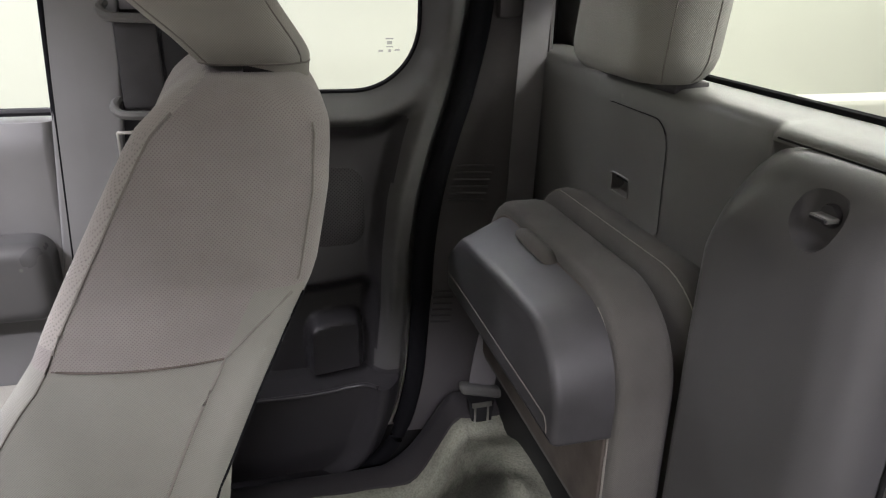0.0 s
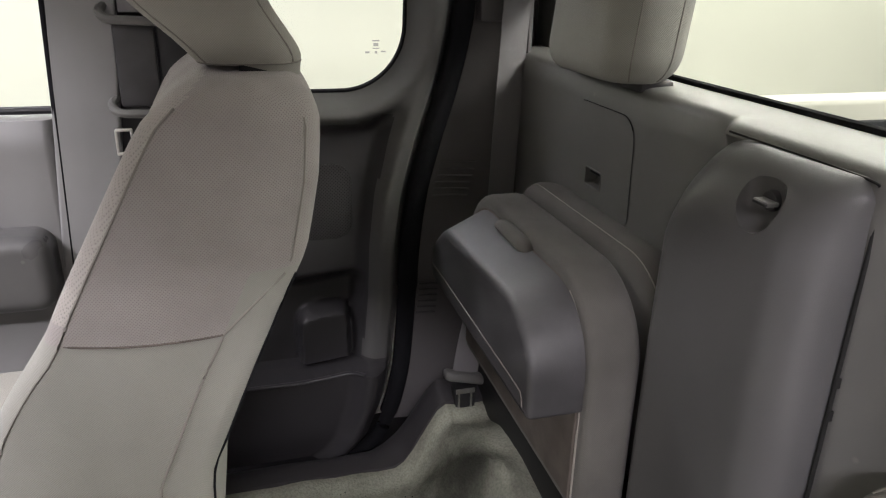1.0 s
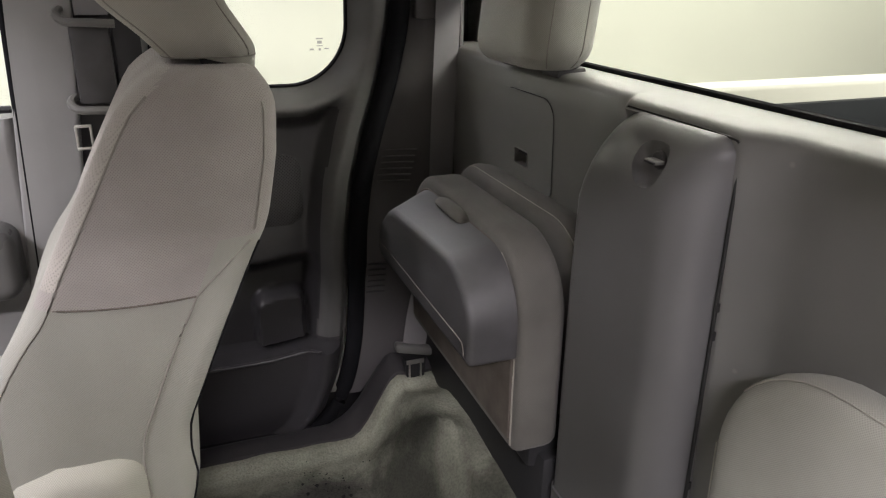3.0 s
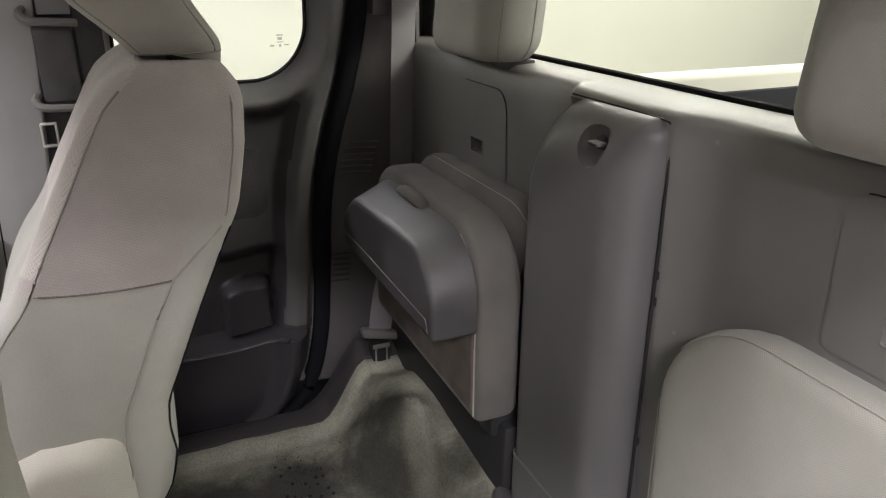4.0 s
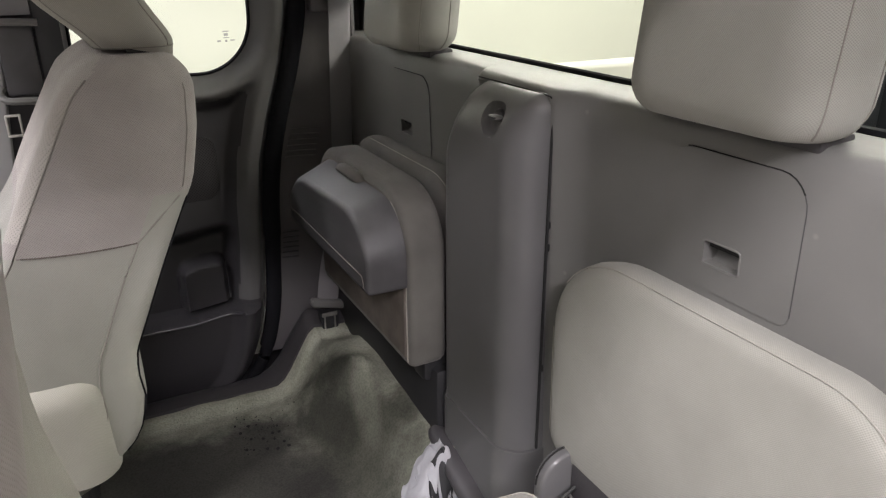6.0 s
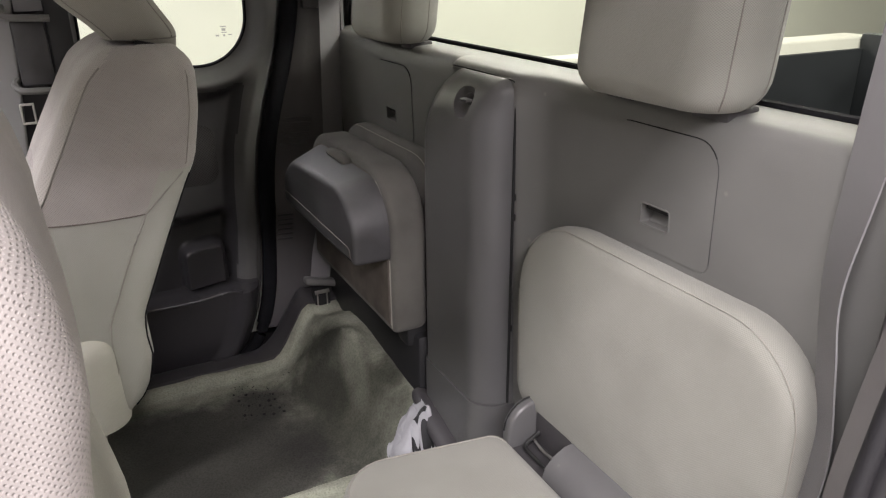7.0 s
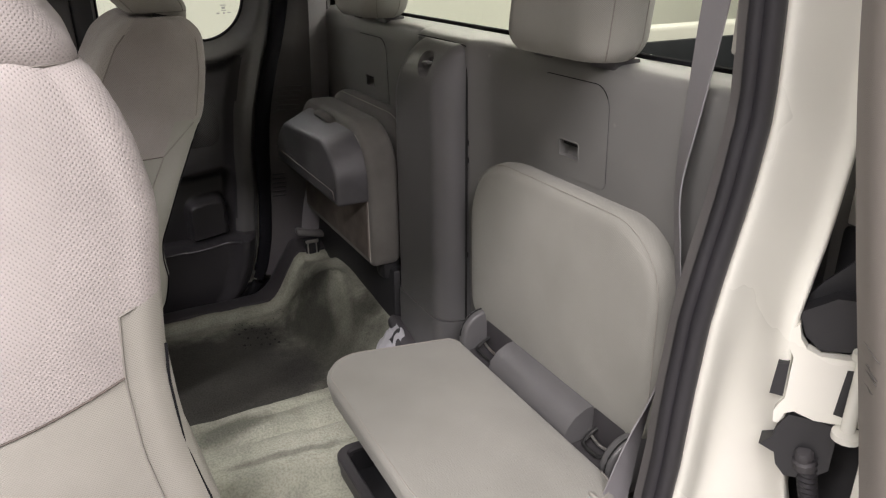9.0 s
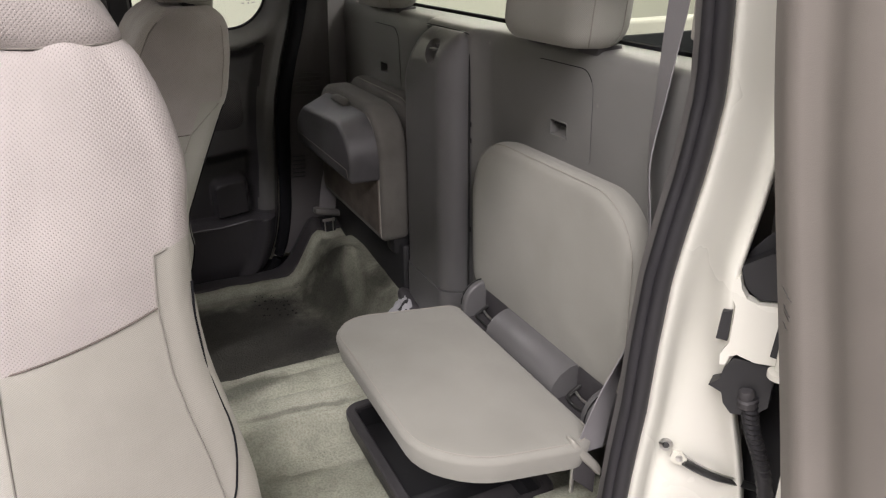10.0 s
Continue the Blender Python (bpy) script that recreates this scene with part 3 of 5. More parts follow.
dish = [[(0.352 + 0.028 * q, 0.005 + 0.024 * w * math.sin(t), 0.667 + 0.027 * w * math.cos(t)) for t in [2 * math.pi * k / 24 for k in range(24)]] for q, w in ((0, 1.0), (0.7, 1.0), (0.9, 0.96), (1.05, 0.85), (1.12, 0.6), (1.14, 0.15))]
cut(shell, *loft(dish))
v, f = loft([column_ring(z, 0.0025) for z in [0.075, 0.1, 0.15, 0.19, 0.1985, 0.201]])
mesh("base_cover", v, f, M_COLUMN, column)
knob = lathe("knob", [(0.003, 0.0), (0.009, 0.001), (0.009, 0.005), (0.008, 0.007), (0.003, 0.0075)], (0.386, 0.003, 0.666), (-1, 0, 0), M_PLASTIC_DARK, column, "dark turning knob in a round dish")
block("grip", (0.367, -0.010, 0.6645), (0.378, 0.008, 0.6685), M_PLASTIC, knob, "pale finger grip", bevel=0.0012)
block("grip_slot", (0.3652, -0.0095, 0.6655), (0.368, 0.0055, 0.6677), M_BLACK, knob, bevel=0.0004)
tube("seam", [(0.409, -0.0705, 0.205), (0.409, -0.0705, 0.35), (0.409, -0.0705, 0.55), (0.4095, -0.0705, 0.66), (0.413, -0.069, 0.692)], 0.002, M_GAP, column, steps=4)
for z in (0.535, 0.505, 0.33):
    block("clip_slot", (0.4075, -0.0725, z), (0.4125, -0.0695, z + 0.009), M_GAP, column, bevel=0)
tube("top_seam", [(0.413, -0.0695, 0.686), (0.4095, -0.0665, 0.694), (0.4075, -0.056, 0.6985), (0.4068, 0.03, 0.6998), (0.4068, 0.10, 0.6998)], 0.001, M_GAP, column, steps=5)

tagged(block("floor_rail", (0.352, -0.01, 0.055), (0.40, 0.21, 0.078), M_PLASTIC, bevel=0.006), "grey plastic rail at the foot of the column", "trim")


# ---- hatches in the rear trim ----
def hatch(y0, y1, z0, z1, s0, s1, zc, label):
    th = thing("storage_hatch", label, "hatch", "hatches in the rear trim", at=(0.43, (y0 + y1) / 2, z0))
    w, h, cy, cz = y1 - y0, z1 - z0, (y0 + y1) / 2, (z0 + z1) / 2
    xw = lambda z: float(np.interp(z, [0.3, 0.6, 0.67, 0.69], [0.437, 0.428, 0.426, 0.4275]))
    n = 6
    outer = rrect(w, h, (0.022, 0.03, 0.012, 0.012), n, cy, cz)
    tube("gap", [(xw(z) - 0.0009, y, z) for y, z in outer[n - 1:2 * n]], 0.0007, M_GAP, th, n=5, steps=1)
    tube("side_gap", [(xw(z) - 0.0009, y, z) for y, z in outer[2 * n - 1:2 * n + 3]], 0.00045, M_PLASTIC_DARK, th, n=5, steps=1)
    hole = rrect(s1 - s0, 0.023, 0.003, n, (s0 + s1) / 2, zc)
    rings = [[(xw(z) + 0.001, y, z) for y, z in outer], [(xw(z) - 0.0012, y, z) for y, z in inset(outer, 0.0008)]]
    for k in (0.25, 0.5, 0.75, 1.0):
        rings.append([(xw(a[1] + (b[1] - a[1]) * k) - 0.0012, a[0] + (b[0] - a[0]) * k, a[1] + (b[1] - a[1]) * k) for a, b in zip(inset(outer, 0.001), hole)])
    rings.append([(xw(z) + 0.02, y, z) for y, z in inset(hole, 0.0006)])
    v, f = loft(rings, cap=False)
    mesh("door", v, f, M_PLASTIC, th)
    v, f = loft([[(x + 0.006, y, z + zc - 0.5885) for x, z in ((0.4315, 0.576), (0.4385, 0.5815), (0.441, 0.588), (0.442, 0.601))] for y in (s0, (s0 + s1) / 2, s1)], closed=False)
    n0 = len(v)
    v += [p + Vector((0.003, 0, 0)) for p in v]
    f += [tuple(n0 + k for k in reversed(q)) for q in f]
    mesh("finger_pull", v, f, M_PLASTIC, th)
    # black bar paints the shadow along the slot's upper edge
    block("pull_shade", (0.434, s0 + 0.001, zc + 0.004), (0.4475, s1 - 0.001, zc + 0.012), M_GAP, th, bevel=0)
    rim = rrect(s1 - s0 + 0.002, 0.0245, 0.004, 6, (s0 + s1) / 2, zc)
    tube("pull_rim", [(xw(z) - 0.0008, y, z) for y, z in rim], 0.0013, M_PLASTIC, th, n=6, steps=1, closed=True)
    return th


hatch(-0.402, -0.251, 0.545, 0.682, -0.343, -0.301, 0.5845, "grey plastic storage hatch above the unfolded seat")
hatch(0.293, 0.446, 0.536, 0.672, 0.368, 0.411, 0.574, "grey plastic storage hatch above the folded seat")


# ---- rear seats ----
def pad_back(y0, y1, seat, cloth):
    low = 0.249 if y0 < 0 else 0.266
    corners = (0.112, 0.082, 0.03, 0.03) if y0 < 0 else (0.09, 0.09, 0.03, 0.03)
    ring = rrect(y1 - y0, 0.535 - low, corners, 10, (y0 + y1) / 2, (0.535 + low) / 2)
    profile = [(0, 0), (-0.005, 0.012), (-0.008, 0.026), (-0.0075, 0.036), (-0.004, 0.043), (0.002, 0.0475), (0.009, 0.0495)]
    at = lambda y, z, d: (0.438 - 0.02 * (z - 0.41) - d, y, z)
    v, f = slab(ring, profile, at, dome=0.007)
    pad = mesh("backrest", v, f, cloth, seat, "beige-grey cloth pad with a stitched edge")
    line = inset(ring, -0.0055)
    tube("piping", [at(y, z, 0.0432) for y, z in line[4:] + line[:1]], 0.0008, M_THREAD, pad, n=5, steps=1)
    return pad


seat_near = thing("jump_seat", "unfolded jump seat in beige-grey cloth over a storage bin", "car seat", "rear jump seats", at=(0.3, -0.36, 0.2))
seat_far = thing("jump_seat", "folded-up jump seat showing its grey plastic underside tray", "car seat", "rear jump seats", at=(0.35, 0.35, 0.25))
pad_back(-0.546, -0.12, seat_near, M_CLOTH_REAR)
pad_back(0.13, 0.563, seat_far, M_CLOTH_WORN_SHADED)


def headrest_rear(y0, y1, label):
    th = thing("headrest", label, "headrest", "rear headrests", at=(0.46, (y0 + y1) / 2, 0.71))
    cy, w = (y0 + y1) / 2, y1 - y0
    rings = []
    for k in range(17):
        t = (k / 16) ** 1.5
        z = 0.712 + 0.208 * t
        g = 1 - 0.3 * S(0.86, 1, t)
        nip = 1.5 * pillow(0.002 + z - 0.712, 0.034)
        lean = 0.022 * t
        rings.append([(0.431 + lean + x, y, z) for x, y in rrect(0.104 * (1 - 0.3 * S(0.85, 1, t)) - nip, w * g - nip, 0.045 - 0.3 * nip, 6, 0, cy)])
    v, f = loft(rings)
    cushion = mesh("cushion", v, f, M_CLOTH_REAR, th)
    for q in (5, 9):
        tube("seam", [Vector(r[13 + q]) + Vector((-0.0001, 0, 0)) for r in rings[1:-1]], 0.0008, M_SEAM, cushion, n=5, steps=2)
    for y in (cy - 0.065, cy + 0.065):
        lathe("post", [(0.006, 0), (0.006, 0.04)], (0.45, y, 0.70), (0, 0, 1), M_STEEL_DARK, th, n=10)
        # guides use dark plastic for the shade beneath the headrest
        block("guide", (0.429, y - 0.025, 0.700), (0.472, y + 0.023, 0.7145), M_PLASTIC_DARK, th, bevel=0.004)
    return th


headrest_rear(-0.422, -0.2, "beige-grey cloth headrest above the unfolded rear seat")
headrest_rear(0.276, 0.496, "beige-grey cloth headrest above the folded rear seat")


# unfolded cushion with hinges and bin
def cushion_tilt(x):
    return 0.185 + 0.03 * max(0.0, (0.33 - x) / 0.25) ** 0.8


ring = [(x, y + 0.014 * S(0.29, 0.1, x) * S(-0.42, -0.6, y)) for x, y in rrect(0.252, 0.437, (0.025, 0.075, 0.10, 0.05), 8, 0.212, -0.383)]
v, f = slab(ring, [(0.02, 0.007), (0.006, 0.010)] + [(a, 0.010 + b * 0.875) for a, b in round_profile(0.048, 0.014, 5)[1:]], lambda x, y, d: (x, y, cushion_tilt(x) + d), dome=0.006)
cush = mesh("cushion", v, f, M_CLOTH_REAR, seat_near, "flat beige-grey cloth cushion")
tube("piping", [(x, y, cushion_tilt(x) + 0.0511) for x, y in inset(ring, 0.0065)], 0.0010, M_THREAD, cush, n=5, steps=1, closed=True)
block("underframe", (0.14, -0.53, 0.19), (0.30, -0.21, 0.21), M_BLACK, cush, bevel=0.004)

v, f = loft([[(x, y, z - 0.02) for x, z in ((0.412, 0.19), (0.35, 0.19), (0.345, 0.20), (0.345, 0.235), (0.35, 0.252), (0.362, 0.266), (0.38, 0.275), (0.412, 0.278))] for y in (-0.457, -0.4555, -0.45, -0.262, -0.2565, -0.255)])
hinges = mesh("hinge_cover", v, f, M_COLUMN, seat_near, "grey plastic hinge cover")
for y0, y1 in ((-0.170, -0.150), (-0.544, -0.524)):
    tall = 0.09 if y0 < -0.3 else 0.1
    v, f = slab(rrect(0.085, tall, (0.034, 0.042, 0.01, 0.01), 8, 0.392, 0.2705 - tall / 2 - (0.012 if y0 < -0.3 else 0)), round_profile(y1 - y0, 0.005, 3, back=0.005), lambda x, z, d, y0=y0: (x, y0 + d, z))
    ear = mesh("ear", v, f, M_COLUMN, seat_near)
    ym = y0 + 0.007 if y0 < -0.3 else y1 - 0.007
    tube("groove", [(0.3495 + 0.042 - 0.0427 * math.cos(radians(a)), ym, 0.2285 - (0.012 if y0 < -0.3 else 0) + 0.0427 * math.sin(radians(a))) for a in range(0, 92, 15)], 0.0013, M_GAP, ear, steps=1)
for ya, yb in ((-0.254, -0.171), (-0.523, -0.458)):
    block("recess", (0.392, ya, 0.176), (0.425, yb, 0.266), M_PLASTIC_DARK, hinges, bevel=0.003)
    block("recess_floor", (0.345, ya, 0.176), (0.40, yb, 0.208), M_PLASTIC_DARK, hinges, bevel=0.004)
    tube("wire_loop", [(0.394, ya + 0.01, 0.226), (0.372, ya + 0.012, 0.217), (0.364, ya + 0.02, 0.2145), (0.364, yb - 0.02, 0.2145), (0.372, yb - 0.012, 0.217), (0.394, yb - 0.01, 0.226)], 0.003, M_STEEL_DARK, hinges, "dark steel anchor loop", n=8)
    tube("spring_bar", [(0.383, ya + 0.008, 0.219), (0.379, (ya + yb) / 2, 0.2175), (0.383, yb - 0.008, 0.219)], 0.0022, M_METAL, hinges, "bright steel bar", n=8)

under_bin = thing("under_seat_bin", "black open storage bin under the jump seat", "bin", at=(0.22, -0.36, 0.0))
tub = block("tub", (0.122, -0.487, 0.004), (0.345, -0.135, 0.052), M_BLACK, under_bin, bevel=0.012, seg=3)
cut(tub, *box_shape((0.135, -0.474, 0.012), (0.335, -0.148, 0.2)))
v, f = slab(rrect(0.236, 0.364, 0.03, 6, 0.2335, -0.311), [(0.0, 0.0), (0.0, 0.012), (0.003, 0.015), (0.016, 0.015), (0.019, 0.012), (0.019, 0.0)], lambda x, y, d: (x, y, 0.046 + d))
mesh("rim", v, f[:-2], M_PLASTIC_DARK, under_bin, "grey rim")
block("divider", (0.14, -0.40, 0.012), (0.33, -0.386, 0.045), M_BLACK, under_bin, bevel=0.004)
block("bottom_pad", (0.15, -0.465, 0.012), (0.31, -0.41, 0.03), M_PLASTIC_DARK, under_bin, bevel=0.01)

# folded-up cushion with its plastic underside
fold = seat_far
ring = rrect(0.432, 0.288, (0.105, 0.105, 0.022, 0.022), 10, 0.349, 0.3885)
v, f = slab(ring, round_profile(0.066, 0.012, 4, back=0.02), lambda y, z, d: (0.378 - d, y, z))
mesh("cushion", v, f, M_CLOTH_WORN_SHADED, fold, "worn grey-brown cloth, darkened for the shade on it")
v, f = slab(inset(ring, 0.018), round_profile(0.004, 0.003, 2), lambda y, z, d: (0.3125 - d, y, z))
mesh("backing", v, f, M_CLOTH_DIRTY, fold, "soiled brown cloth backing")
seam = inset(ring, 0.015)
tube("piping", [(0.3118 + 0.0006 * noise.noise((y * 90, z * 90, 2)), y, z) for y, z in seam[14:25]] + [(0.3118, seam[25][0], z) for z in (0.36, 0.32, 0.28)], 0.0013, M_THREAD, fold, n=5, steps=2)
tr = rrect(0.398, 0.128, (0.085, 0.085, 0.008, 0.008), 10, 0.339, 0.450)


def tray_place(y, z, d):
    k = d / 0.064
    lift = 0.012 * S(0.42, 0.50, z) * k + 0.022 * S(0.30, 0.54, y) * S(0.40, 0.5, z) * k
    return (0.310 - d, y, z - lift)


v, f = slab(tr, round_profile(0.064, 0.009, 4), tray_place)
tray = mesh("tray", v, f, M_TRAY, fold, "smooth blue-grey plastic tray")
tube("tray_groove", [(0.2455, 0.53, 0.412), (0.2455, 0.45, 0.414), (0.2455, 0.30, 0.414), (0.2455, 0.175, 0.414), (0.2455, 0.158, 0.411), (0.2455, 0.153, 0.398)], 0.0008, M_DOOR_NEAR_LIT, tray, n=5, steps=4)
tube("pull_strap", [(0.322, 0.422, 0.49), (0.313, 0.413, 0.507), (0.304, 0.38, 0.517), (0.302, 0.345, 0.519), (0.306, 0.315, 0.514), (0.318, 0.302, 0.496)], 0.0118, M_CLOTH_WORN_SHADED, fold, "soft padded pull loop", n=10, flat=0.75)
block("pivot", (0.34, 0.15, 0.205), (0.40, 0.20, 0.275), M_BLACK, fold, bevel=0.012)
block("leg", (0.36, 0.48, 0.12), (0.40, 0.53, 0.29), M_BLACK, fold, bevel=0.008)

# white and black scrap on the carpet at the column's foot
# the kick panel is coloured black for the shade under the folded seat
tagged(block("trim_kick_panel", (0.352, 0.13, 0.0), (0.44, 0.68, 0.235), M_BLACK, bevel=0.012), "dark plastic kick panel under the folded seat, blackened for its shade", "trim", kind="structure")
scrap = thing("crumpled_wrapper", "crumpled white paper with black print on the carpet", "paper", at=(0.31, 0.09, 0.08))
def crumple(u, w):
    a = noise.noise((u * 3.6, w * 3.9, 1.3))
    c = noise.noise((u * 11, w * 9, 4.1))
    x, y = 0.278 + 0.066 * u + 0.008 * a, 0.036 + 0.082 * w + 0.010 * noise.noise((u * 6, w * 6, 5))
    return (x, y, carpet_height(x, y) + 0.004 + 0.013 * math.sin(math.pi * u) * math.sin(math.pi * w) + 0.004 * math.sin(3.0 * w) * (0.6 + 0.4 * u) + 0.008 * a + 0.006 * c)


sheet("sheet", crumple, steps(0, 1, 22), steps(0, 1, 22), M_PAPER, scrap, back=lambda p: (p.x, p.y, p.z - 0.002))
for u0, w0, du, dw in ((0.35, 0.15, 0.3, 0.16), (0.6, 0.45, 0.3, 0.1), (0.7, 0.1, 0.2, 0.22)):
    sheet("print_bar", lambda u, w, u0=u0, w0=w0, du=du, dw=dw: tuple(Vector(crumple(u0 + du * u, w0 + dw * w)) + Vector((0, 0, 0.0015))), steps(0, 1, 8), steps(0, 1, 8), M_BLACK, scrap, "black printed bar", back=lambda p: (p.x, p.y, p.z - 0.001))


# ---- belts ----
belt_far = thing("seat_belt", "grey webbing seat belt hanging at the far corner", "seat belt", "rear seat belts", at=(0.40, 0.62, 0.2))
strap("webbing", [(0.42, 0.645, 1.05, 84), (0.415, 0.65, 0.9, 84), (0.409, 0.652, 0.79, 84), (0.402, 0.655, 0.6, 84), (0.397, 0.658, 0.44, 84), (0.375, 0.64, 0.33, 84), (0.337, 0.595, 0.25, 86), (0.32, 0.579, 0.178, 88)], 0.047, 0.0016, M_BELT, belt_far)
v, f = slab(rrect(0.072, 0.019, 0.008, 5), round_profile(0.02, 0.006, 3, back=0.006), lambda u, w, d: (0.318 + u, 0.588 - d, 0.1725 + w - 0.26 * u))
tongue = mesh("tongue", v, f, M_PLASTIC, belt_far, "grey plastic belt tongue")
v, f = loft([[(x, 0.564 + dy, z) for dy, z in ((0, 0.158), (0.018, 0.158), (0.018, 0.108), (0, 0.108)) for x in [0.318 + sx * (0.021 if z > 0.13 else 0.0155)]] for sx in (-1, -0.96, 0.96, 1)])
mesh("holder", v, f, M_BLACK, belt_far)
for x0, x1, z0, z1 in ((0.304, 0.3075, 0.112, 0.158), (0.326, 0.3295, 0.112, 0.158), (0.304, 0.3295, 0.109, 0.1135), (0.3, 0.334, 0.149, 0.158)):
    block("blade", (x0, 0.5605, z0), (x1, 0.5635, z1), M_METAL, tongue, bevel=0.001)
block("anchor_plate", (0.395, 0.61, 0.80), (0.46, 0.668, 0.86), M_PLASTIC, belt_far, "grey upper belt guide", bevel=0.01)

belt_near = thing("seat_belt", "grey webbing seat belt hanging beside the near pillar", "seat belt", "rear seat belts", at=(0.40, -0.56, 0.15))
strap("webbing", [(0.43, -0.572, 1.05, 14), (0.420, -0.564, 0.9, 14), (0.416, -0.558, 0.79, 15), (0.412, -0.550, 0.68, 28), (0.408, -0.546, 0.60, 38), (0.411, -0.553, 0.53, 37), (0.412, -0.563, 0.45, 38), (0.388, -0.573, 0.375, 50), (0.354, -0.580, 0.31, 68), (0.333, -0.585, 0.262, 80), (0.318, -0.588, 0.216, 92)], 0.047, 0.0016, M_BELT, belt_near)
v, f = slab(rrect(0.054, 0.021, 0.009, 5), round_profile(0.02, 0.006, 3, back=0.006), lambda u, w, d: (0.311 + u, -0.58 - d, 0.212 + w - 1.25 * u))
tongue = mesh("tongue", v, f, M_SHELF, belt_near, "pale grey plastic belt tongue")
v, f = loft([[(0.312 + sx * 0.018 * k, -0.583 - dy, z - 1.0 * sx * 0.018) for dy, z, k in ((0, 0.207, 1.0), (0.010, 0.207, 1.0), (0.010, 0.162, 0.95), (0, 0.162, 0.95))] for sx in (-1, -0.96, 0.96, 1)])
mesh("shroud", v, f, M_PLASTIC_DARK, tongue, "dark plate under the tongue")
for x0, z0, z1 in ((0.292, 0.155, 0.225), (0.325, 0.147, 0.19)):
    block("blade", (x0, -0.590, z0), (x0 + 0.006, -0.586, z1 - 0.02), M_METAL, tongue, bevel=0.0015)



# ---- far rear door ----
def far_edge(z):
    return lerp(SEAL_F, z) - 0.012


def window_distance(x, z):
    """How far a place on the far door lies outside its window."""
    px, pz = x - 0.086 - 0.02 * (z - 0.65), z - 0.86
    r = 0.105 if px > 0 and pz < 0 else 0.06
    qx, qz = abs(px) - 0.163 + r, abs(pz) - 0.22 + r
    return math.hypot(max(qx, 0), max(qz, 0)) + min(max(qx, qz), 0) - r


def pocket_rim(x):
    return 0.133 + 0.012 * S(0.04, 0.18, x)


def far_door_y(x, z):
    e = far_edge(z)
    d = e - x
    dw = window_distance(x, z)
    y = 0.694 + 0.03 * (1 - S(0.0, 0.02, d)) + 0.047 * (1 - S(-0.004, 0.042, dw)) * S(0.0, 0.03, d)
    y += 0.041 * S(0.035, 0.085, d) * S(0.026, 0.075, dw)
    inx = S(0.055, 0.085, d) * S(-0.30, -0.26, x)
    z += 0.1465 - pocket_rim(x)
    pocket = inx * S(0.145, 0.151, z) * S(0.335, 0.30, z)
    y += 0.032 * pocket
    y -= 0.05 * S(0.153, 0.146, z) * S(0.0, 0.06, d) * S(-0.09, 0.04, z) ** 0.5
    cup = S(0.046, 0.06, x) * S(0.152, 0.138, x) * S(0.268, 0.247, z + 0.02 * ((x - 0.1) / 0.05) ** 4) * S(0.153, 0.158, z)
    y -= 0.039 * cup
    return y


door_far = thing("door_rear_far", "grey plastic inner panel of the closed far rear door", "car door", kind="structure", at=(0.0, 0.72, -0.03))
zs = steps(-0.06, 0.13, 30) + steps(0.134, 0.16, 12) + steps(0.165, 0.66, 100) + steps(0.68, 1.16, 16)
panel = sheet("panel", lambda u, z: (-0.27 + (far_edge(z) + 0.27) * u, far_door_y(-0.27 + (far_edge(z) + 0.27) * u, z), z), steps(0, 1, 140), zs, M_DOOR_SHADED, door_far, back=lambda p: (p.x, 0.80, p.z))
# the raised rim gets the paler copy, for the light that falls on it
panel.data.materials.append(M_DOOR_LIT)
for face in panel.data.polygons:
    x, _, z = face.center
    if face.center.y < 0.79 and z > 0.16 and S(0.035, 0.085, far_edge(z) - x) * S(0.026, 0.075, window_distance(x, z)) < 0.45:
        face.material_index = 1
WIN = rrect(0.326, 0.44, (0.06, 0.06, 0.06, 0.105), 12, 0.086, 0.86)


def win_ring(y, d):
    return [(x + 0.02 * (z - 0.65), y, z) for x, z in inset(WIN, d)]


wv, wf = loft([win_ring(0.60, 0), win_ring(0.743, 0.0), win_ring(0.75, -0.02), win_ring(0.85, -0.03)])
cut(panel, wv, wf)
v, f = loft([win_ring(0.745, -0.004), win_ring(0.7375, -0.001), win_ring(0.737, 0.002), win_ring(0.7395, 0.0035), win_ring(0.745, 0.004)], cap=False)
mesh("window_gasket", v, f, M_SEAL_MATT, door_far, "black rubber window edge")
v, f = loft([win_ring(0.745, -0.01), win_ring(0.749, -0.01)])
pane = mesh("pane", v, f, M_GLASS, door_far, "clear glass with a small etched mark")
pane.visible_shadow = False
for dx, dz, w, h in ((0, 0.02, 0.012, 0.0022), (0, 0.014, 0.008, 0.005), (-0.014, 0.002, 0.007, 0.003), (0, 0.002, 0.004, 0.004), (0.012, 0.003, 0.008, 0.0022), (0, 0.008, 0.011, 0.0016)):
    block("etched_bar", (0.201 + dx - w / 2, 0.7345, 0.7 + dz - h / 2), (0.201 + dx + w / 2, 0.7355, 0.7 + dz + h / 2), M_ETCH, pane, bevel=0)
v, f = slab(rrect(0.10, 0.134, (0.03, 0.03, 0.03, 0.03), 6, 0.105, 0.453), [(0, 0), (0.0, 0.002), (0.004, 0.003)], lambda x, z, d: (x, 0.7365 - d, z))
mesh("speaker_grille", v, f, M_GRILLE, door_far, "black perforated speaker grille")
v, f = slab(rrect(0.092, 1.12, 0.006, 4, -0.2365, 0.54), round_profile(0.012, 0.005, 4), lambda x, z, d: (x + 0.09 * (z - 0.6), 0.706 - d, z))
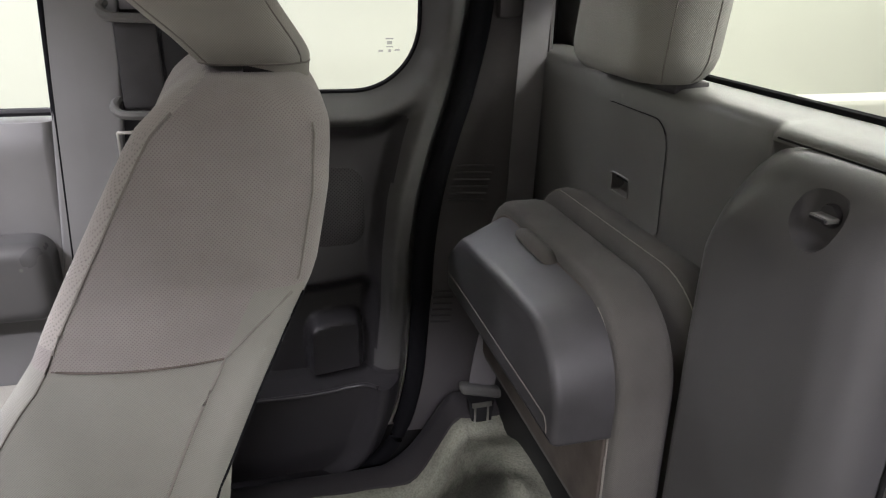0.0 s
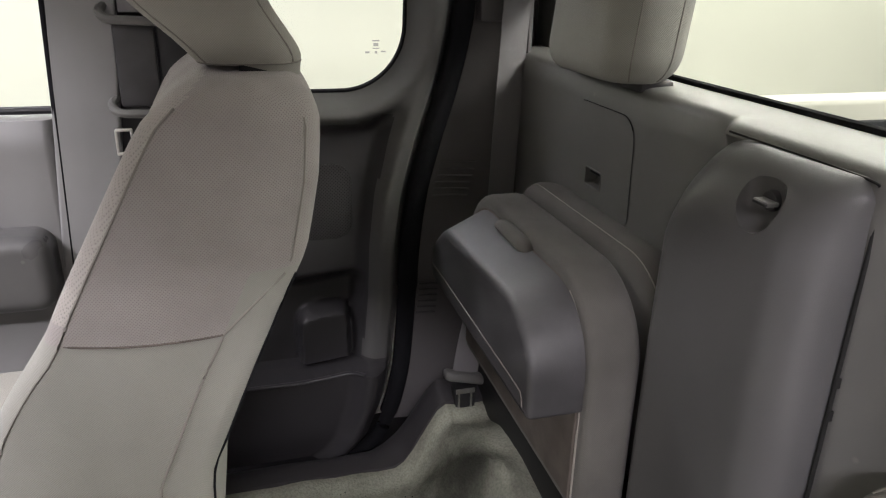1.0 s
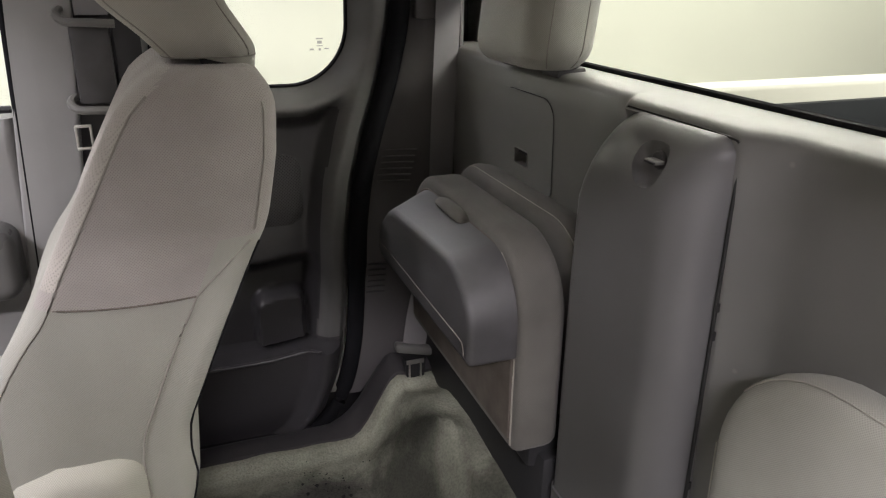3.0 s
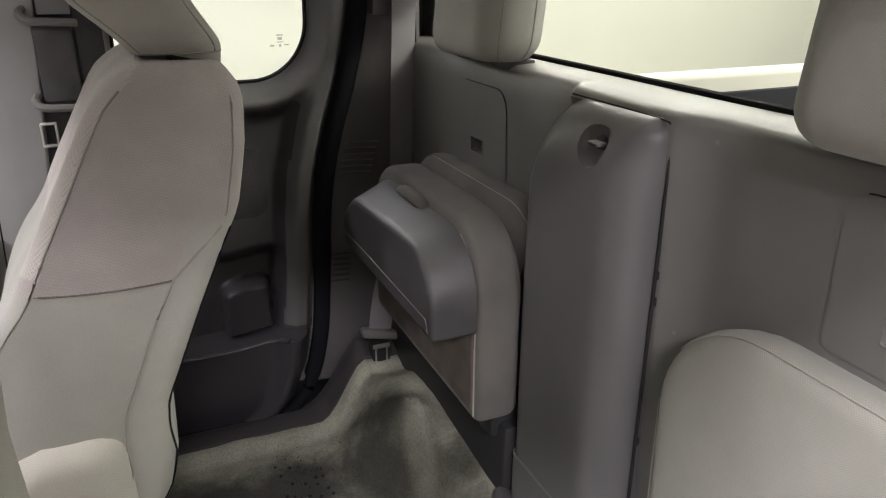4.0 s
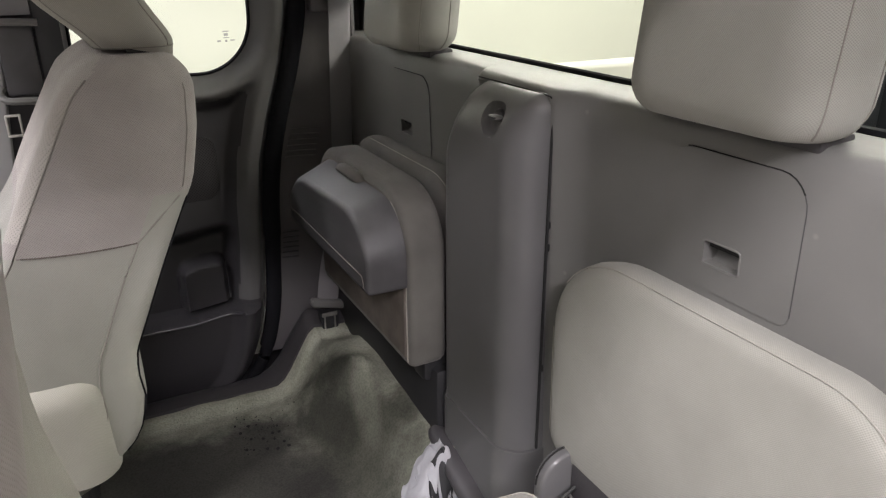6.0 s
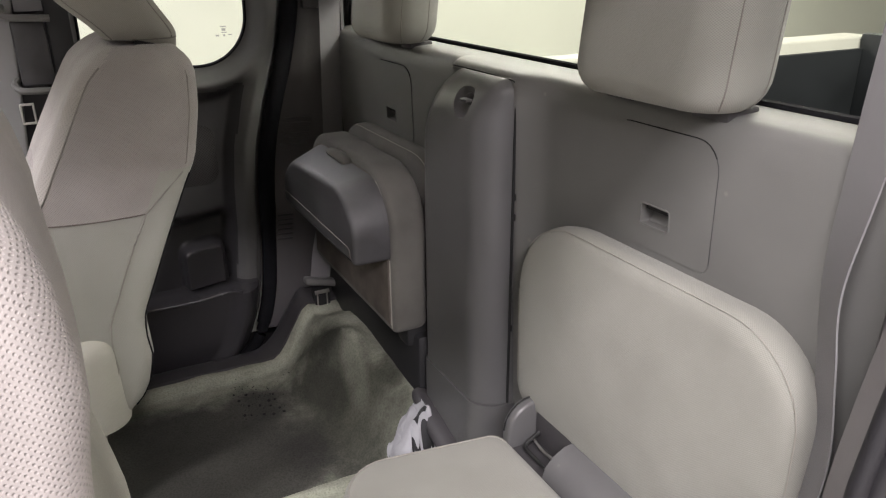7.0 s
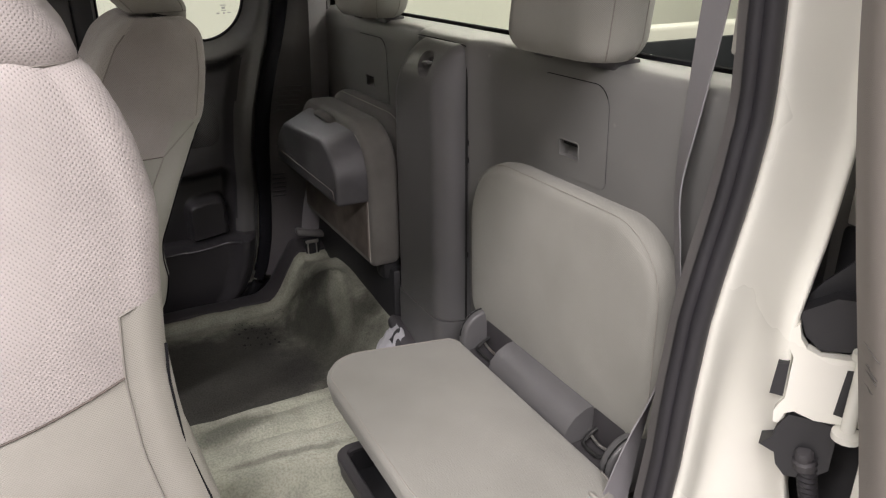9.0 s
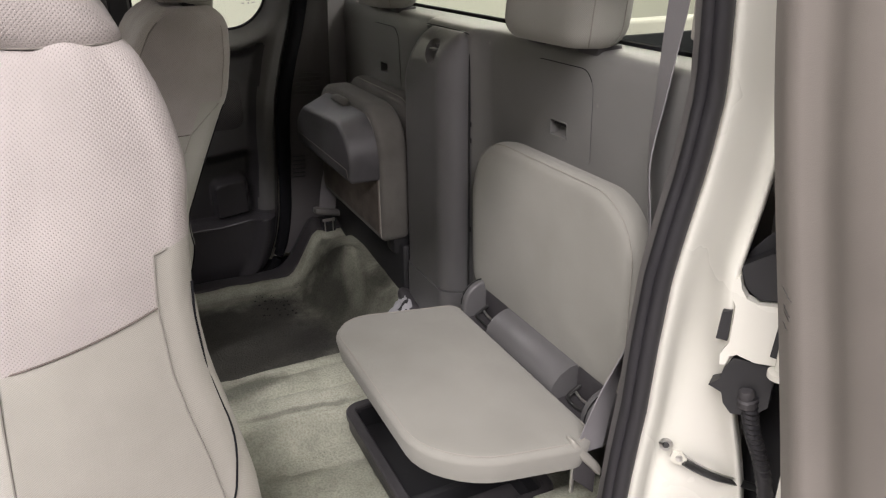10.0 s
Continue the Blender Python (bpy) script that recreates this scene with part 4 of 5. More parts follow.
mesh("front_pillar_cover", v, f, M_PLASTIC_LIT, door_far, "smooth grey pillar cover, paled for the light on it")

tube("pocket_lip", [(x, far_door_y(x, pocket_rim(x) - 0.0065) + 0.001, pocket_rim(x)) for x in steps(-0.24, far_edge(0.15) - 0.06, 24)], 0.0042, M_DOOR_SHADED, door_far, "rounded lip of the map pocket", n=8, steps=1)

# front belt on the door's leading edge
belt_front = thing("seat_belt", "grey front seat belt with loops on the pillar", "seat belt", at=(-0.18, 0.70, 0.5))
block("cover", (-0.184, 0.685, 0.632), (-0.128, 0.702, 0.752), M_TRAY, belt_front, "grey webbing held flat", bevel=0.006)
for z, dz in ((0.757, 0.006), (0.627, 0.006)):
    tube("loop", [(-0.118, 0.68, z - 0.004), (-0.16, 0.676, z - 0.002), (-0.186, 0.677, z), (-0.196, 0.685, z + dz * 1.6), (-0.19, 0.70, z + dz * 3)], 0.0065, M_PLASTIC, belt_front, n=8)
block("upper_webbing", (-0.172, 0.69, 0.765), (-0.126, 0.693, 1.1), M_BELT, belt_front, bevel=0.001)
tongue = block("tongue", (-0.196, 0.672, 0.6), (-0.172, 0.676, 0.605), M_METAL, belt_front, bevel=0.002)
for lo, hi in (((-0.197, 0.672, 0.568), (-0.193, 0.676, 0.603)), ((-0.176, 0.672, 0.568), (-0.172, 0.676, 0.603)), ((-0.197, 0.672, 0.565), (-0.172, 0.676, 0.570))):
    block("tongue_bar", lo, hi, M_METAL, tongue, bevel=0.0015)
block("recess", (-0.125, 0.695, 0.60), (-0.085, 0.704, 0.9), M_BLACK, belt_front, bevel=0.002)

# ---- far front door ----
door_front = thing("door_front_far", "grey plastic inner panel of the far front door", "car door", kind="structure", at=(-0.7, 0.72, 0.0))


def front_y(x, z):
    return 0.70 + 0.02 * S(-0.30, -0.275, x) + 0.02 * S(0.58, 0.625, z) - 0.01 * S(0.3, 0.2, z)


sheet("panel", lambda x, z: (x, front_y(x, z), z), steps(-1.3, -0.3, 30) + steps(-0.297, -0.272, 10), steps(-0.02, 0.612, 40), M_PLASTIC_LIT, door_front, back=lambda p: (p.x, 0.80, p.z))
v, f = slab(rrect(0.62, 0.12, (0.03, 0.03, 0.03, 0.03), 6, -0.615, 0.396), round_profile(0.06, 0.022, 5), lambda x, z, d: (x, 0.70 - d, z))
mesh("armrest", v, f, M_COLUMN, door_front, "rounded grey armrest")
pane = block("pane", (-1.25, 0.752, 0.6), (-0.2, 0.756, 1.15), M_GLASS, door_front, "clear side glass", bevel=0)
pane.visible_shadow = False
sheet("rear_frame", lambda u, z: (-0.277 + 0.08 * max(0.0, z - 0.62) + 0.05 * u, 0.735, z), steps(0, 1, 3), steps(0.0, 1.15, 12), M_PILLAR, door_front, back=lambda p: (p.x, 0.745, p.z))
tube("rear_gasket", [(-0.276 + 0.05 * (z - 0.6), 0.699, z) for z in steps(0.0, 1.15, 20)], 0.0055, M_SEAL_MATT, door_front, n=8, steps=1)
tube("gasket_lip", [(-0.281 + 0.08 * (z - 0.62), 0.745, z) for z in steps(0.61, 1.15, 10)], 0.005, M_SEAL_MATT, door_front, n=8, steps=1)
tube("window_gasket", [(x, 0.745, 0.622) for x in steps(-1.25, -0.29, 10)], 0.006, M_SEAL, door_front, n=8, steps=1)


# ---- front seats ----
def front_seat(name, rows, y_in, y_out, top_in, z_seam, cushion, label, head, tilt=0.0, group="front seats"):
    """rows: (z, front x, rear x); the side at y_in is the one that is seen."""
    s = 1 if y_out > y_in else -1
    th = thing(name, label, "car seat", group, at=(rows[0][2] - 0.1, (y_in + y_out) / 2, 0.05))
    zf, fr, rr_ = [r[0] for r in rows], [r[1] for r in rows], [r[2] for r in rows]
    zt = zf[-1]
    n = 7
    rings, edge = [], 0.94 if tilt else 6 / 7
    share = [q / 7 for q in range(1, 6)] + [edge]
    zs2 = z_seam + 0.055
    zz = steps(zf[0], z_seam, 14) + [z_seam + 0.018, z_seam + 0.036, zs2] + steps(zs2, zt - 0.034, 8)[1:] + [zt - 0.027, zt - 0.019, zt - 0.012, zt - 0.006, zt - 0.0015, zt]
    for z in zz:
        t = np.interp(z, [zt - 0.034, zt], [0, 1])
        shrink = 1 - math.sqrt(max(0, 1 - t * t))
        xf, xr = float(np.interp(z, zf, fr)), float(np.interp(z, zf, rr_))
        yi = y_in + s * lerp(top_in, z)
        yo = y_out - s * lerp(top_in, z)
        w, d = abs(yo - yi) - 0.04 * shrink, (xr - xf) - 0.036 * shrink
        ring = []
        cx, cy = (xf + xr) / 2, (yi + yo) / 2
        for k, (px, py) in enumerate(rrect(d, w, 0.028, n, 0, 0)):
            ring.append((cx + px, cy + s * py, z))
        ring2 = []
        m = len(ring)
        for k in range(m):
            a, b = Vector(ring[k]), Vector(ring[(k + 1) % m])
            ring2.append(a)
            if (b - a).length > 0.03 or k % (n + 1) == n:
                for k in share:
                    p = a.lerp(b, k)
                    bulge = 0.011 * (1 - (2 * k - 1) ** 2)
                    c = Vector((cx, cy, z))
                    if abs(a.y - b.y) < abs(a.x - b.x):
                        p.y += bulge * (1 if p.y > c.y else -1)
                    else:
                        p.x += bulge * (1 if p.x > c.x else -1) * (0.3 if p.x > c.x else -0.6)
                    ring2.append(p)
        if tilt:
            ring2 = [Vector((p[0] - 0.027 * S(-0.60, -0.14, p[1]) * S(cx - 0.02, cx + 0.06, p[0]), p[1], p[2])) for p in ring2]
        sway = tilt * math.exp(-((z - z_seam) / 0.11) ** 2)
        rings.append([Vector((p[0], p[1], p[2] + sway * max(-0.5, min(0.5, (p[0] - cx) / (xr - xf))))) for p in ring2])
    v, f = loft(rings)
    fm = []
    for k, face in enumerate(f):
        row = zz[min(k // len(rings[0]), len(zz) - 2)]
        c = sum((v[i] for i in face), Vector()) / len(face)
        xf, xr = float(np.interp(row, zf, fr)), float(np.interp(row, zf, rr_))
        front = not tilt and c.x < xf + 0.02
        fm.append(2 if front and row > z_seam else 1 if row > (zs2 if c.x > xf + 0.027 + (xr - xf - 0.054) * edge else z_seam) - 0.001 else 0)
    mesh("backrest", v, f, M_CLOTH, th, mats=[M_CLOTH if tilt else M_CLOTH_REAR, M_PERF if tilt else M_PERF_FINE, M_MESH], face_mats=fm)
    # stitched seams
    def on_side(z, k):
        xf, xr = float(np.interp(z, zf, fr)), float(np.interp(z, zf, rr_))
        yi = y_in + s * lerp(top_in, z)
        bulge = 0.011 * (1 - (2 * k - 1) ** 2)
        x = xf + 0.028 + (xr - xf - 0.056) * k
        return (x, yi - s * (bulge + 0.0006), z + tilt * math.exp(-((z - z_seam) / 0.11) ** 2) * (x - (xf + xr) / 2) / (xr - xf))
    def on_corner(z, rear):
        xf, xr = float(np.interp(z, zf, fr)), float(np.interp(z, zf, rr_))
        yi = y_in + s * lerp(top_in, z)
        k = 0.0155
        q = max(0.0, (k - 0.028) / (xr - xf - 0.056))
        draw = 0.028 - math.sqrt(max(0.0, 0.028 ** 2 - max(0.0, 0.028 - k) ** 2))
        if rear:
            return (xr - k, yi + s * (draw - 0.0005), z)
        return (xf + k, yi + s * (draw - 0.011 * (1 - (2 * q - 1) ** 2) - 0.0005), z)
    tube("side_seam", [on_side(z, edge) if tilt else on_corner(z, True) for z in steps(zf[0] + 0.02 if tilt else z_seam + 0.06, zs2 if tilt else zt - 0.03, 30)], 0.0009, M_SEAM, th, n=5, steps=1)
    if not tilt:
        tube("panel_seam", [on_side(z, edge) for z in steps(zf[0] + 0.03, z_seam, 20)] + [on_corner(z_seam + 0.05, True)], 0.0013, M_SEAM, th, n=5, steps=1)
    tube("bolster_seam", [on_corner(z, False) for z in steps(zf[0] + 0.02, z_seam - 0.03 if tilt else zt - 0.02, 30)], 0.0011, M_SEAM, th, n=5, steps=1)
    tube("cross_seam", [on_side(z_seam, k) for k in steps(-0.06, edge, 10)], 0.001, M_CLOTH_DIRTY, th, n=5, steps=1)
    if tilt:
        tube("cross_seam", [on_side(zs2, k) for k in steps(edge, 1.05, 4)], 0.0011, M_SEAM, th, n=5, steps=1)
    # edge of the back cover
    if tilt:
        def on_cover(z):
            xf, xr = float(np.interp(z, zf, fr)), float(np.interp(z, zf, rr_))
            a = 0.005 + 0.042 * S(0.41, 0.23, z)
            if a > 0.028:
                return Vector(on_side(z, (xr - a - xf - 0.028) / (xr - xf - 0.056)))
            return Vector((xr - a + 0.0006, y_in + s * (lerp(top_in, z) + 0.028 - math.sqrt(0.028 ** 2 - (0.028 - a) ** 2) - 0.0004), z))
        tube("cover_edge", [on_cover(z) for z in steps(zf[0] + 0.01, 0.56, 30)], 0.0013, M_SEAL_MATT, th, n=5, steps=1)
    else:
        tube("cover_edge", [(float(np.interp(z, zf, rr_)) - 0.003, y_in + s * (lerp(top_in, z) + 0.0135), z) for z in steps(zf[0] + 0.01, z_seam + 0.045, 22)], 0.0013, M_SEAL_MATT, th, n=5, steps=1)
    # headrest
    hx, hz, hy0, hy1 = head
    cy, w = (hy0 + hy1) / 2, abs(hy1 - hy0)
    rings = []
    for k in range(17):
        t = (k / 16) ** 1.5
        nip = 1.5 * pillow(0.004 + 0.19 * t, 0.02)
        g = 0.95 + 0.05 * S(0, 0.2, t) - 0.3 * S(0.85, 1, t)
        ring = rrect(0.105 * (1.0 + 0.25 * S(0, 0.45, t) - 0.45 * S(0.7, 1, t)) - nip, w * g - nip, 0.035 - 0.3 * nip, 6, 0, cy)
        rings.append([(hx + x - 0.055 * t - 0.03 * S(0, 0.4, t), y, hz + 0.19 * t + (0.012 * (-x / 0.05) if t < 0.01 else 0)) for x, y in ring])
    v, f = loft(rings)
    head_pad = mesh("headrest", v, f, M_PERF if tilt else M_CLOTH, th)
    for q in () if tilt else (17, 24):
        tube("side_seam", [r[q] for r in rings[1:-2]], 0.0009, M_SEAM, head_pad, n=5, steps=2)
    tube("lower_seam", [Vector(p) + Vector((0, 0, 0.0)) for p in rings[1]], 0.0009, M_SEAM, head_pad, n=5, steps=1, closed=True)
    # black strip added to darken the gap between headrest and backrest
    block("headrest_gap", (hx - 0.012, hy0 + 0.016, hz - 0.005), (hx + 0.022, hy1 - 0.016, hz + 0.003), M_BLACK, th, bevel=0.002)
    for y in (cy - 0.07, cy + 0.07):
        lathe("post", [(0.007, 0), (0.007, 0.06)], (hx, y, hz - 0.035), (0, 0, 1), M_STEEL_DARK, th, n=10)
    # lower cushion and base
    x0, x1, ztop = cushion
    ring = rrect(x1 - x0, abs(y_out - y_in) - 0.01, 0.05, 6, (x0 + x1) / 2, (y_in + y_out) / 2 - s * 0.035)
    ring = [Vector(p).lerp(Vector(q), k / 12) if math.dist(p, q) > 0.2 else Vector(p) for p, q in zip(ring, ring[1:] + ring[:1]) for k in range(12 if math.dist(p, q) > 0.2 else 1)]
    v, f = slab(ring, round_profile(0.15, 0.035, 5), lambda x, y, d: (x, y, ztop - 0.15 + d - (0 if tilt else 0.07 * S(-0.21, -0.3, x))), dome=0.006)
    mesh("seat", v, f, M_CLOTH, th)
    block("base", (x0 + 0.05, min(y_in, y_out) + 0.04, 0.0), (x1 - 0.05, max(y_in, y_out) - 0.04, ztop - 0.14), M_BLACK, th, bevel=0.01)
    return th


PASS = [(0.215, -0.29, -0.112), (0.235, -0.292, -0.09), (0.26, -0.294, -0.076), (0.30, -0.295, -0.066), (0.34, -0.288, -0.07), (0.375, -0.28, -0.066), (0.40, -0.272, -0.054), (0.45, -0.25, -0.033), (0.487, -0.226, -0.017), (0.515, -0.203, -0.004), (0.553, -0.185, 0.013), (0.589, -0.166, 0.032), (0.655, -0.13, 0.047), (0.70, -0.105, 0.052), (0.72, -0.085, 0.05), (0.738, -0.066, 0.044)]
TOP = [(0.0, 0.0), (0.56, 0.0), (0.62, 0.008), (0.66, 0.017), (0.70, 0.03), (0.73, 0.047), (0.757, 0.07), (0.80, 0.07)]
front_seat("front_seat", PASS, 0.15, 0.62, TOP, 0.526, (-0.68, -0.112, 0.362), "beige-grey cloth front passenger seat with dimpled side panels", (-0.004, 0.742, 0.247, 0.51))
DRIVE = [(0.19, -0.345, -0.098), (0.315, -0.345, -0.106), (0.376, -0.34, -0.117), (0.42, -0.336, -0.128), (0.465, -0.332, -0.137), (0.528, -0.325, -0.14), (0.612, -0.305, -0.134), (0.659, -0.292, -0.127), (0.709, -0.28, -0.133), (0.745, -0.27, -0.142), (0.765, -0.262, -0.152), (0.79, -0.25, -0.17)]
TOPD = [(a + 0.033, b) for a, b in TOP]
driver_seat = front_seat("front_seat", DRIVE, -0.575, -0.105, TOPD, 0.53, (-0.80, -0.27, 0.36), "pale cloth driver's seat with dimpled side panels", (-0.21, 0.768, -0.535, -0.22), 0.055)

block("belt_guide", (-0.268, -0.522, 0.742), (-0.24, -0.5, 0.762), M_SHELF, driver_seat, "pale plastic belt guide", bevel=0.004)

# ---- near door jamb in white paint ----
JAMB = [(0.02, -0.64), (0.03, -0.655), (0.024, -0.675), (0.008, -0.705), (-0.012, -0.74), (-0.016, -0.754), (-0.012, -0.760), (0.002, -0.750), (0.04, -0.70)]
JAMB_LINE = spline(JAMB, 4)


def jamb(k, z):
    dx, y = JAMB_LINE[int(k)]
    wide = lerp([(0.0, 0.17), (0.25, 0.10), (0.346, 0.06), (0.455, 0.024), (0.546, 0.0), (1.2, 0.0)], z)
    return (lerp(SEAL_N, z) + dx + wide * S(-0.68, -0.755, y), y, z)


body_side = thing("body_side", "white painted body side and door jamb", "car body", kind="structure", at=(0.45, -0.72, -0.1))
sheet("jamb", jamb, range(len(JAMB_LINE)), steps(-0.1, 1.16, 60), M_PAINT, body_side, back=lambda p: (p.x + 0.006, p.y + 0.004, p.z))
block("upper_skin", (0.448, -0.90, 0.602), (0.46, -0.66, 1.16), M_PAINT, body_side, bevel=0.004)
# black plate gives the open hinge gap its darkness
block("hinge_well_shade", (0.445, -0.90, -0.1), (0.46, -0.66, 0.6), M_BLACK, body_side, "black plate standing in for the shade of the hinge well", bevel=0.004)

# ---- open near rear door ----
door_near = thing("door_rear_near", "open near rear door with grey plastic inner trim", "car door", kind="structure", at=(0.33, -0.80, -0.1))


def near_door(u, z):
    y = -0.793 - 0.23 * (0.77 - z) * S(1.4, 0.5, z) - 0.62 * u
    x = 0.30 - 0.05 * u + 0.012 * math.exp(-((u - 0.09) / 0.03) ** 2) - 0.014 * S(0.0, 0.05, u) + 0.005 * math.sin(z * 7) * S(0.0, 0.2, u)
    return (x, y, z)


sheet("trim", near_door, steps(0, 1, 50), steps(-0.12, 1.1, 60), M_DOOR_NEAR_LIT, door_near, back=lambda p: (p.x + 0.03, p.y, p.z))
sheet("shell", lambda u, z: (0.335 - 0.04 * u, near_door(u, z)[1] - 0.012, z), steps(0, 1, 10), steps(-0.12, 1.1, 20), M_PAINT, door_near, "white painted outer door shell", back=lambda p: (p.x + 0.06, p.y, p.z))
tube("seal", [(0.334, near_door(0, z)[1] - 0.004, z) for z in steps(-0.1, 1.1, 20)], 0.008, M_SEAL, door_near, n=8, steps=1)

rng = random.Random(11)
for _ in range(5):
    u0, z0 = rng.uniform(0.0, 0.012), rng.uniform(0.548, 0.582)
    tube("scuff", [Vector(near_door(u0 + k, z0 - 0.12 * k + rng.uniform(-0.0008, 0.0008))) + Vector((-0.0002, 0, 0)) for k in steps(0, rng.uniform(0.012, 0.035), 4)], rng.uniform(0.0004, 0.0007), M_CLOTH_WORN_SHADED, door_near, "pale scuff mark", n=5, steps=2, flat=0.3)


def plate(name, outline, depth, thick, mat, parent, label=""):
    """A flat shape standing in the hinge gap: outline in (along, z), set back by depth."""
    o, u, n = Vector((0.3405, -0.7595, 0)), Vector((0.53, -0.85, 0)), Vector((0.85, 0.53, 0))
    rings = [[o + u * a + n * (depth + t) + Vector((0, 0, z)) for a, z in outline] for t in (0.0, thick)]
    v, f = loft(rings)
    return mesh(name, v, f, mat, parent, label, smooth=False)


hinge = plate("hinge", [(0, 0.540), (0.004, 0.545), (0.007, 0.532), (0.013, 0.523), (0.024, 0.519), (0.045, 0.521), (0.062, 0.528), (0.09, 0.528), (0.09, 0.462), (0.062, 0.459), (0.03, 0.455), (0.013, 0.459), (0.006, 0.455), (0.003, 0.444), (-0.002, 0.443), (-0.003, 0.455), (0.0, 0.463), (0.004, 0.47), (0.004, 0.512), (-0.002, 0.524)], 0.0, 0.012, M_PAINT, door_near, "white painted hinge with black cover blocks")
plate("slot", [(0.043, 0.467), (0.06, 0.465), (0.06, 0.514), (0.046, 0.512)], -0.001, 0.002, M_BLACK, hinge)
lathe("pin", [(0.012, 0), (0.012, 0.006), (0.006, 0.009), (0.0055, 0.075), (0.010, 0.078), (0.010, 0.084), (0.004, 0.086)], (0.362, -0.812, 0.452), (0, 0, 1), M_PAINT, hinge, n=14)
plate("upper_block", [(0.002, 0.553), (0.028, 0.572), (0.055, 0.574), (0.09, 0.566), (0.09, 0.526), (0.06, 0.529), (0.024, 0.521), (0.010, 0.532)], 0.006, 0.02, M_BLACK, hinge)
plate("upper_shield", [(0.05, 0.618), (0.095, 0.59), (0.095, 0.52), (-0.004, 0.548), (0.016, 0.578)], 0.026, 0.004, M_BLACK, hinge)
plate("lower_block", [(-0.010, 0.413), (0.0, 0.424), (0.002, 0.436), (0.010, 0.452), (0.03, 0.453), (0.05, 0.451), (0.05, 0.405), (0.036, 0.39), (0.016, 0.386), (0.007, 0.396), (0.004, 0.408)], 0.004, 0.022, M_BLACK, hinge)
plate("bump_stop", [(-0.009, 0.474), (0.002, 0.474), (0.002, 0.508), (-0.007, 0.505)], -0.004, 0.012, M_BLACK, hinge)

plate("inner_skin", [(0.074, 0.45), (0.10, 0.46), (0.10, 0.05), (0.074, 0.05)], 0.03, 0.004, M_PAINT, door_near)

boot = thing("wiring_boot", "black corrugated rubber wiring boot", "cable", at=(0.36, -0.78, 0.3))
pts = [Vector(p) for p in spline([(0.360, -0.784, 0.415), (0.37, -0.787, 0.37), (0.388, -0.794, 0.32), (0.402, -0.802, 0.25), (0.41, -0.81, 0.15)], 14)]
rings = []
for i, p in enumerate(pts):
    r = 0.0096 if i % 2 == 0 else 0.0078
    rings.append([(p.x + r * math.cos(2 * math.pi * k / 12), p.y + r * math.sin(2 * math.pi * k / 12), p.z) for k in range(12)])
v, f = loft(rings)
mesh("bellows", v, f, M_SEAL, boot)
lathe("connector", [(0.004, 0), (0.0105, 0.001), (0.0105, 0.009), (0.0085, 0.011), (0.0085, 0.017), (0.006, 0.02)], (0.361, -0.7835, 0.402), (-0.3, 0.02, 1), M_PLASTIC_DARK, boot, "dark grey connector collar", n=10)

check = thing("door_check_strap", "black steel door check strap with a bolt", "door check", at=(0.31, -0.74, 0.27))
tube("arm", [(0.352, -0.719, 0.2845), (0.362, -0.726, 0.277), (0.382, -0.743, 0.268), (0.405, -0.752, 0.259), (0.432, -0.765, 0.248)], 0.0068, M_STEEL_DARK, check, n=8, flat=0.55)
tube("arm_edge", [(0.351, -0.7165, 0.294), (0.365, -0.731, 0.283), (0.386, -0.748, 0.273), (0.405, -0.757, 0.265)], 0.0014, M_METAL, check, "bright steel edge", n=6)
d = Vector((-0.65, -0.75, 0.1)).normalized()
a = d.cross(Vector((0, 0, 1))).normalized()
c = d.cross(a)
o = Vector((0.3385, -0.7025, 0.3015))
tube("eye", [o + a * 0.0056 * math.cos(k * math.tau / 16) + c * 0.0056 * math.sin(k * math.tau / 16) for k in range(16)], 0.0026, M_METAL, check, n=8, steps=1, closed=True)
lathe("pin", [(0.001, -0.002), (0.004, -0.002), (0.004, 0.002), (0.003, 0.003), (0.001, 0.003)], o, d, M_STEEL_DARK, check, n=12)
q = o + Vector((0.0105, -0.0125, -0.0125))
v, f = loft([[q + a * u + c * w + d * h for u, w in ((-0.009, 0.002), (-0.003, -0.0075), (0.008, -0.0075), (0.010, 0.002), (0.005, 0.009), (-0.005, 0.008))] for h in (-0.001, 0.0035)])
mesh("link", v, f, M_RAIL, check, "pale painted six-sided link plate", smooth=False)
lathe("rivet", [(0.001, 0.003), (0.0042, 0.003), (0.0042, 0.0052), (0.001, 0.006)], q, d, M_METAL, check, n=10)

# ---- rear window and truck bed ----
win = thing("rear_window", "clear rear cab window with black edge", "window", kind="structure", at=(0.5, 0.0, 0.71))
tube("bottom_gasket", [(0.4965, y, 0.7105) for y in steps(-0.7, 0.7, 10)], 0.0055, M_SEAL_MATT, win, n=8, steps=1)
pane = block("pane", (0.503, -0.66, 0.7), (0.507, 0.68, 1.15), M_GLASS, win, "clear glass", bevel=0)
pane.visible_shadow = False
for y in (-0.68, 0.70):
    tagged(block("wall_corner", (0.50, min(y, y * 1.14), 0.69), (0.60, max(y, y * 1.14), 1.2), M_PLASTIC, bevel=0.01), "grey plastic rear corner pillar", "pillar", kind="structure")

bed = thing("truck_bed", "black lined pickup bed with white painted rails", "truck bed", kind="structure", at=(1.5, 0, 0.1))
block("floor_liner", (0.64, -0.78, 0.08), (2.45, 0.80, 0.1), M_LINER, bed, bevel=0)
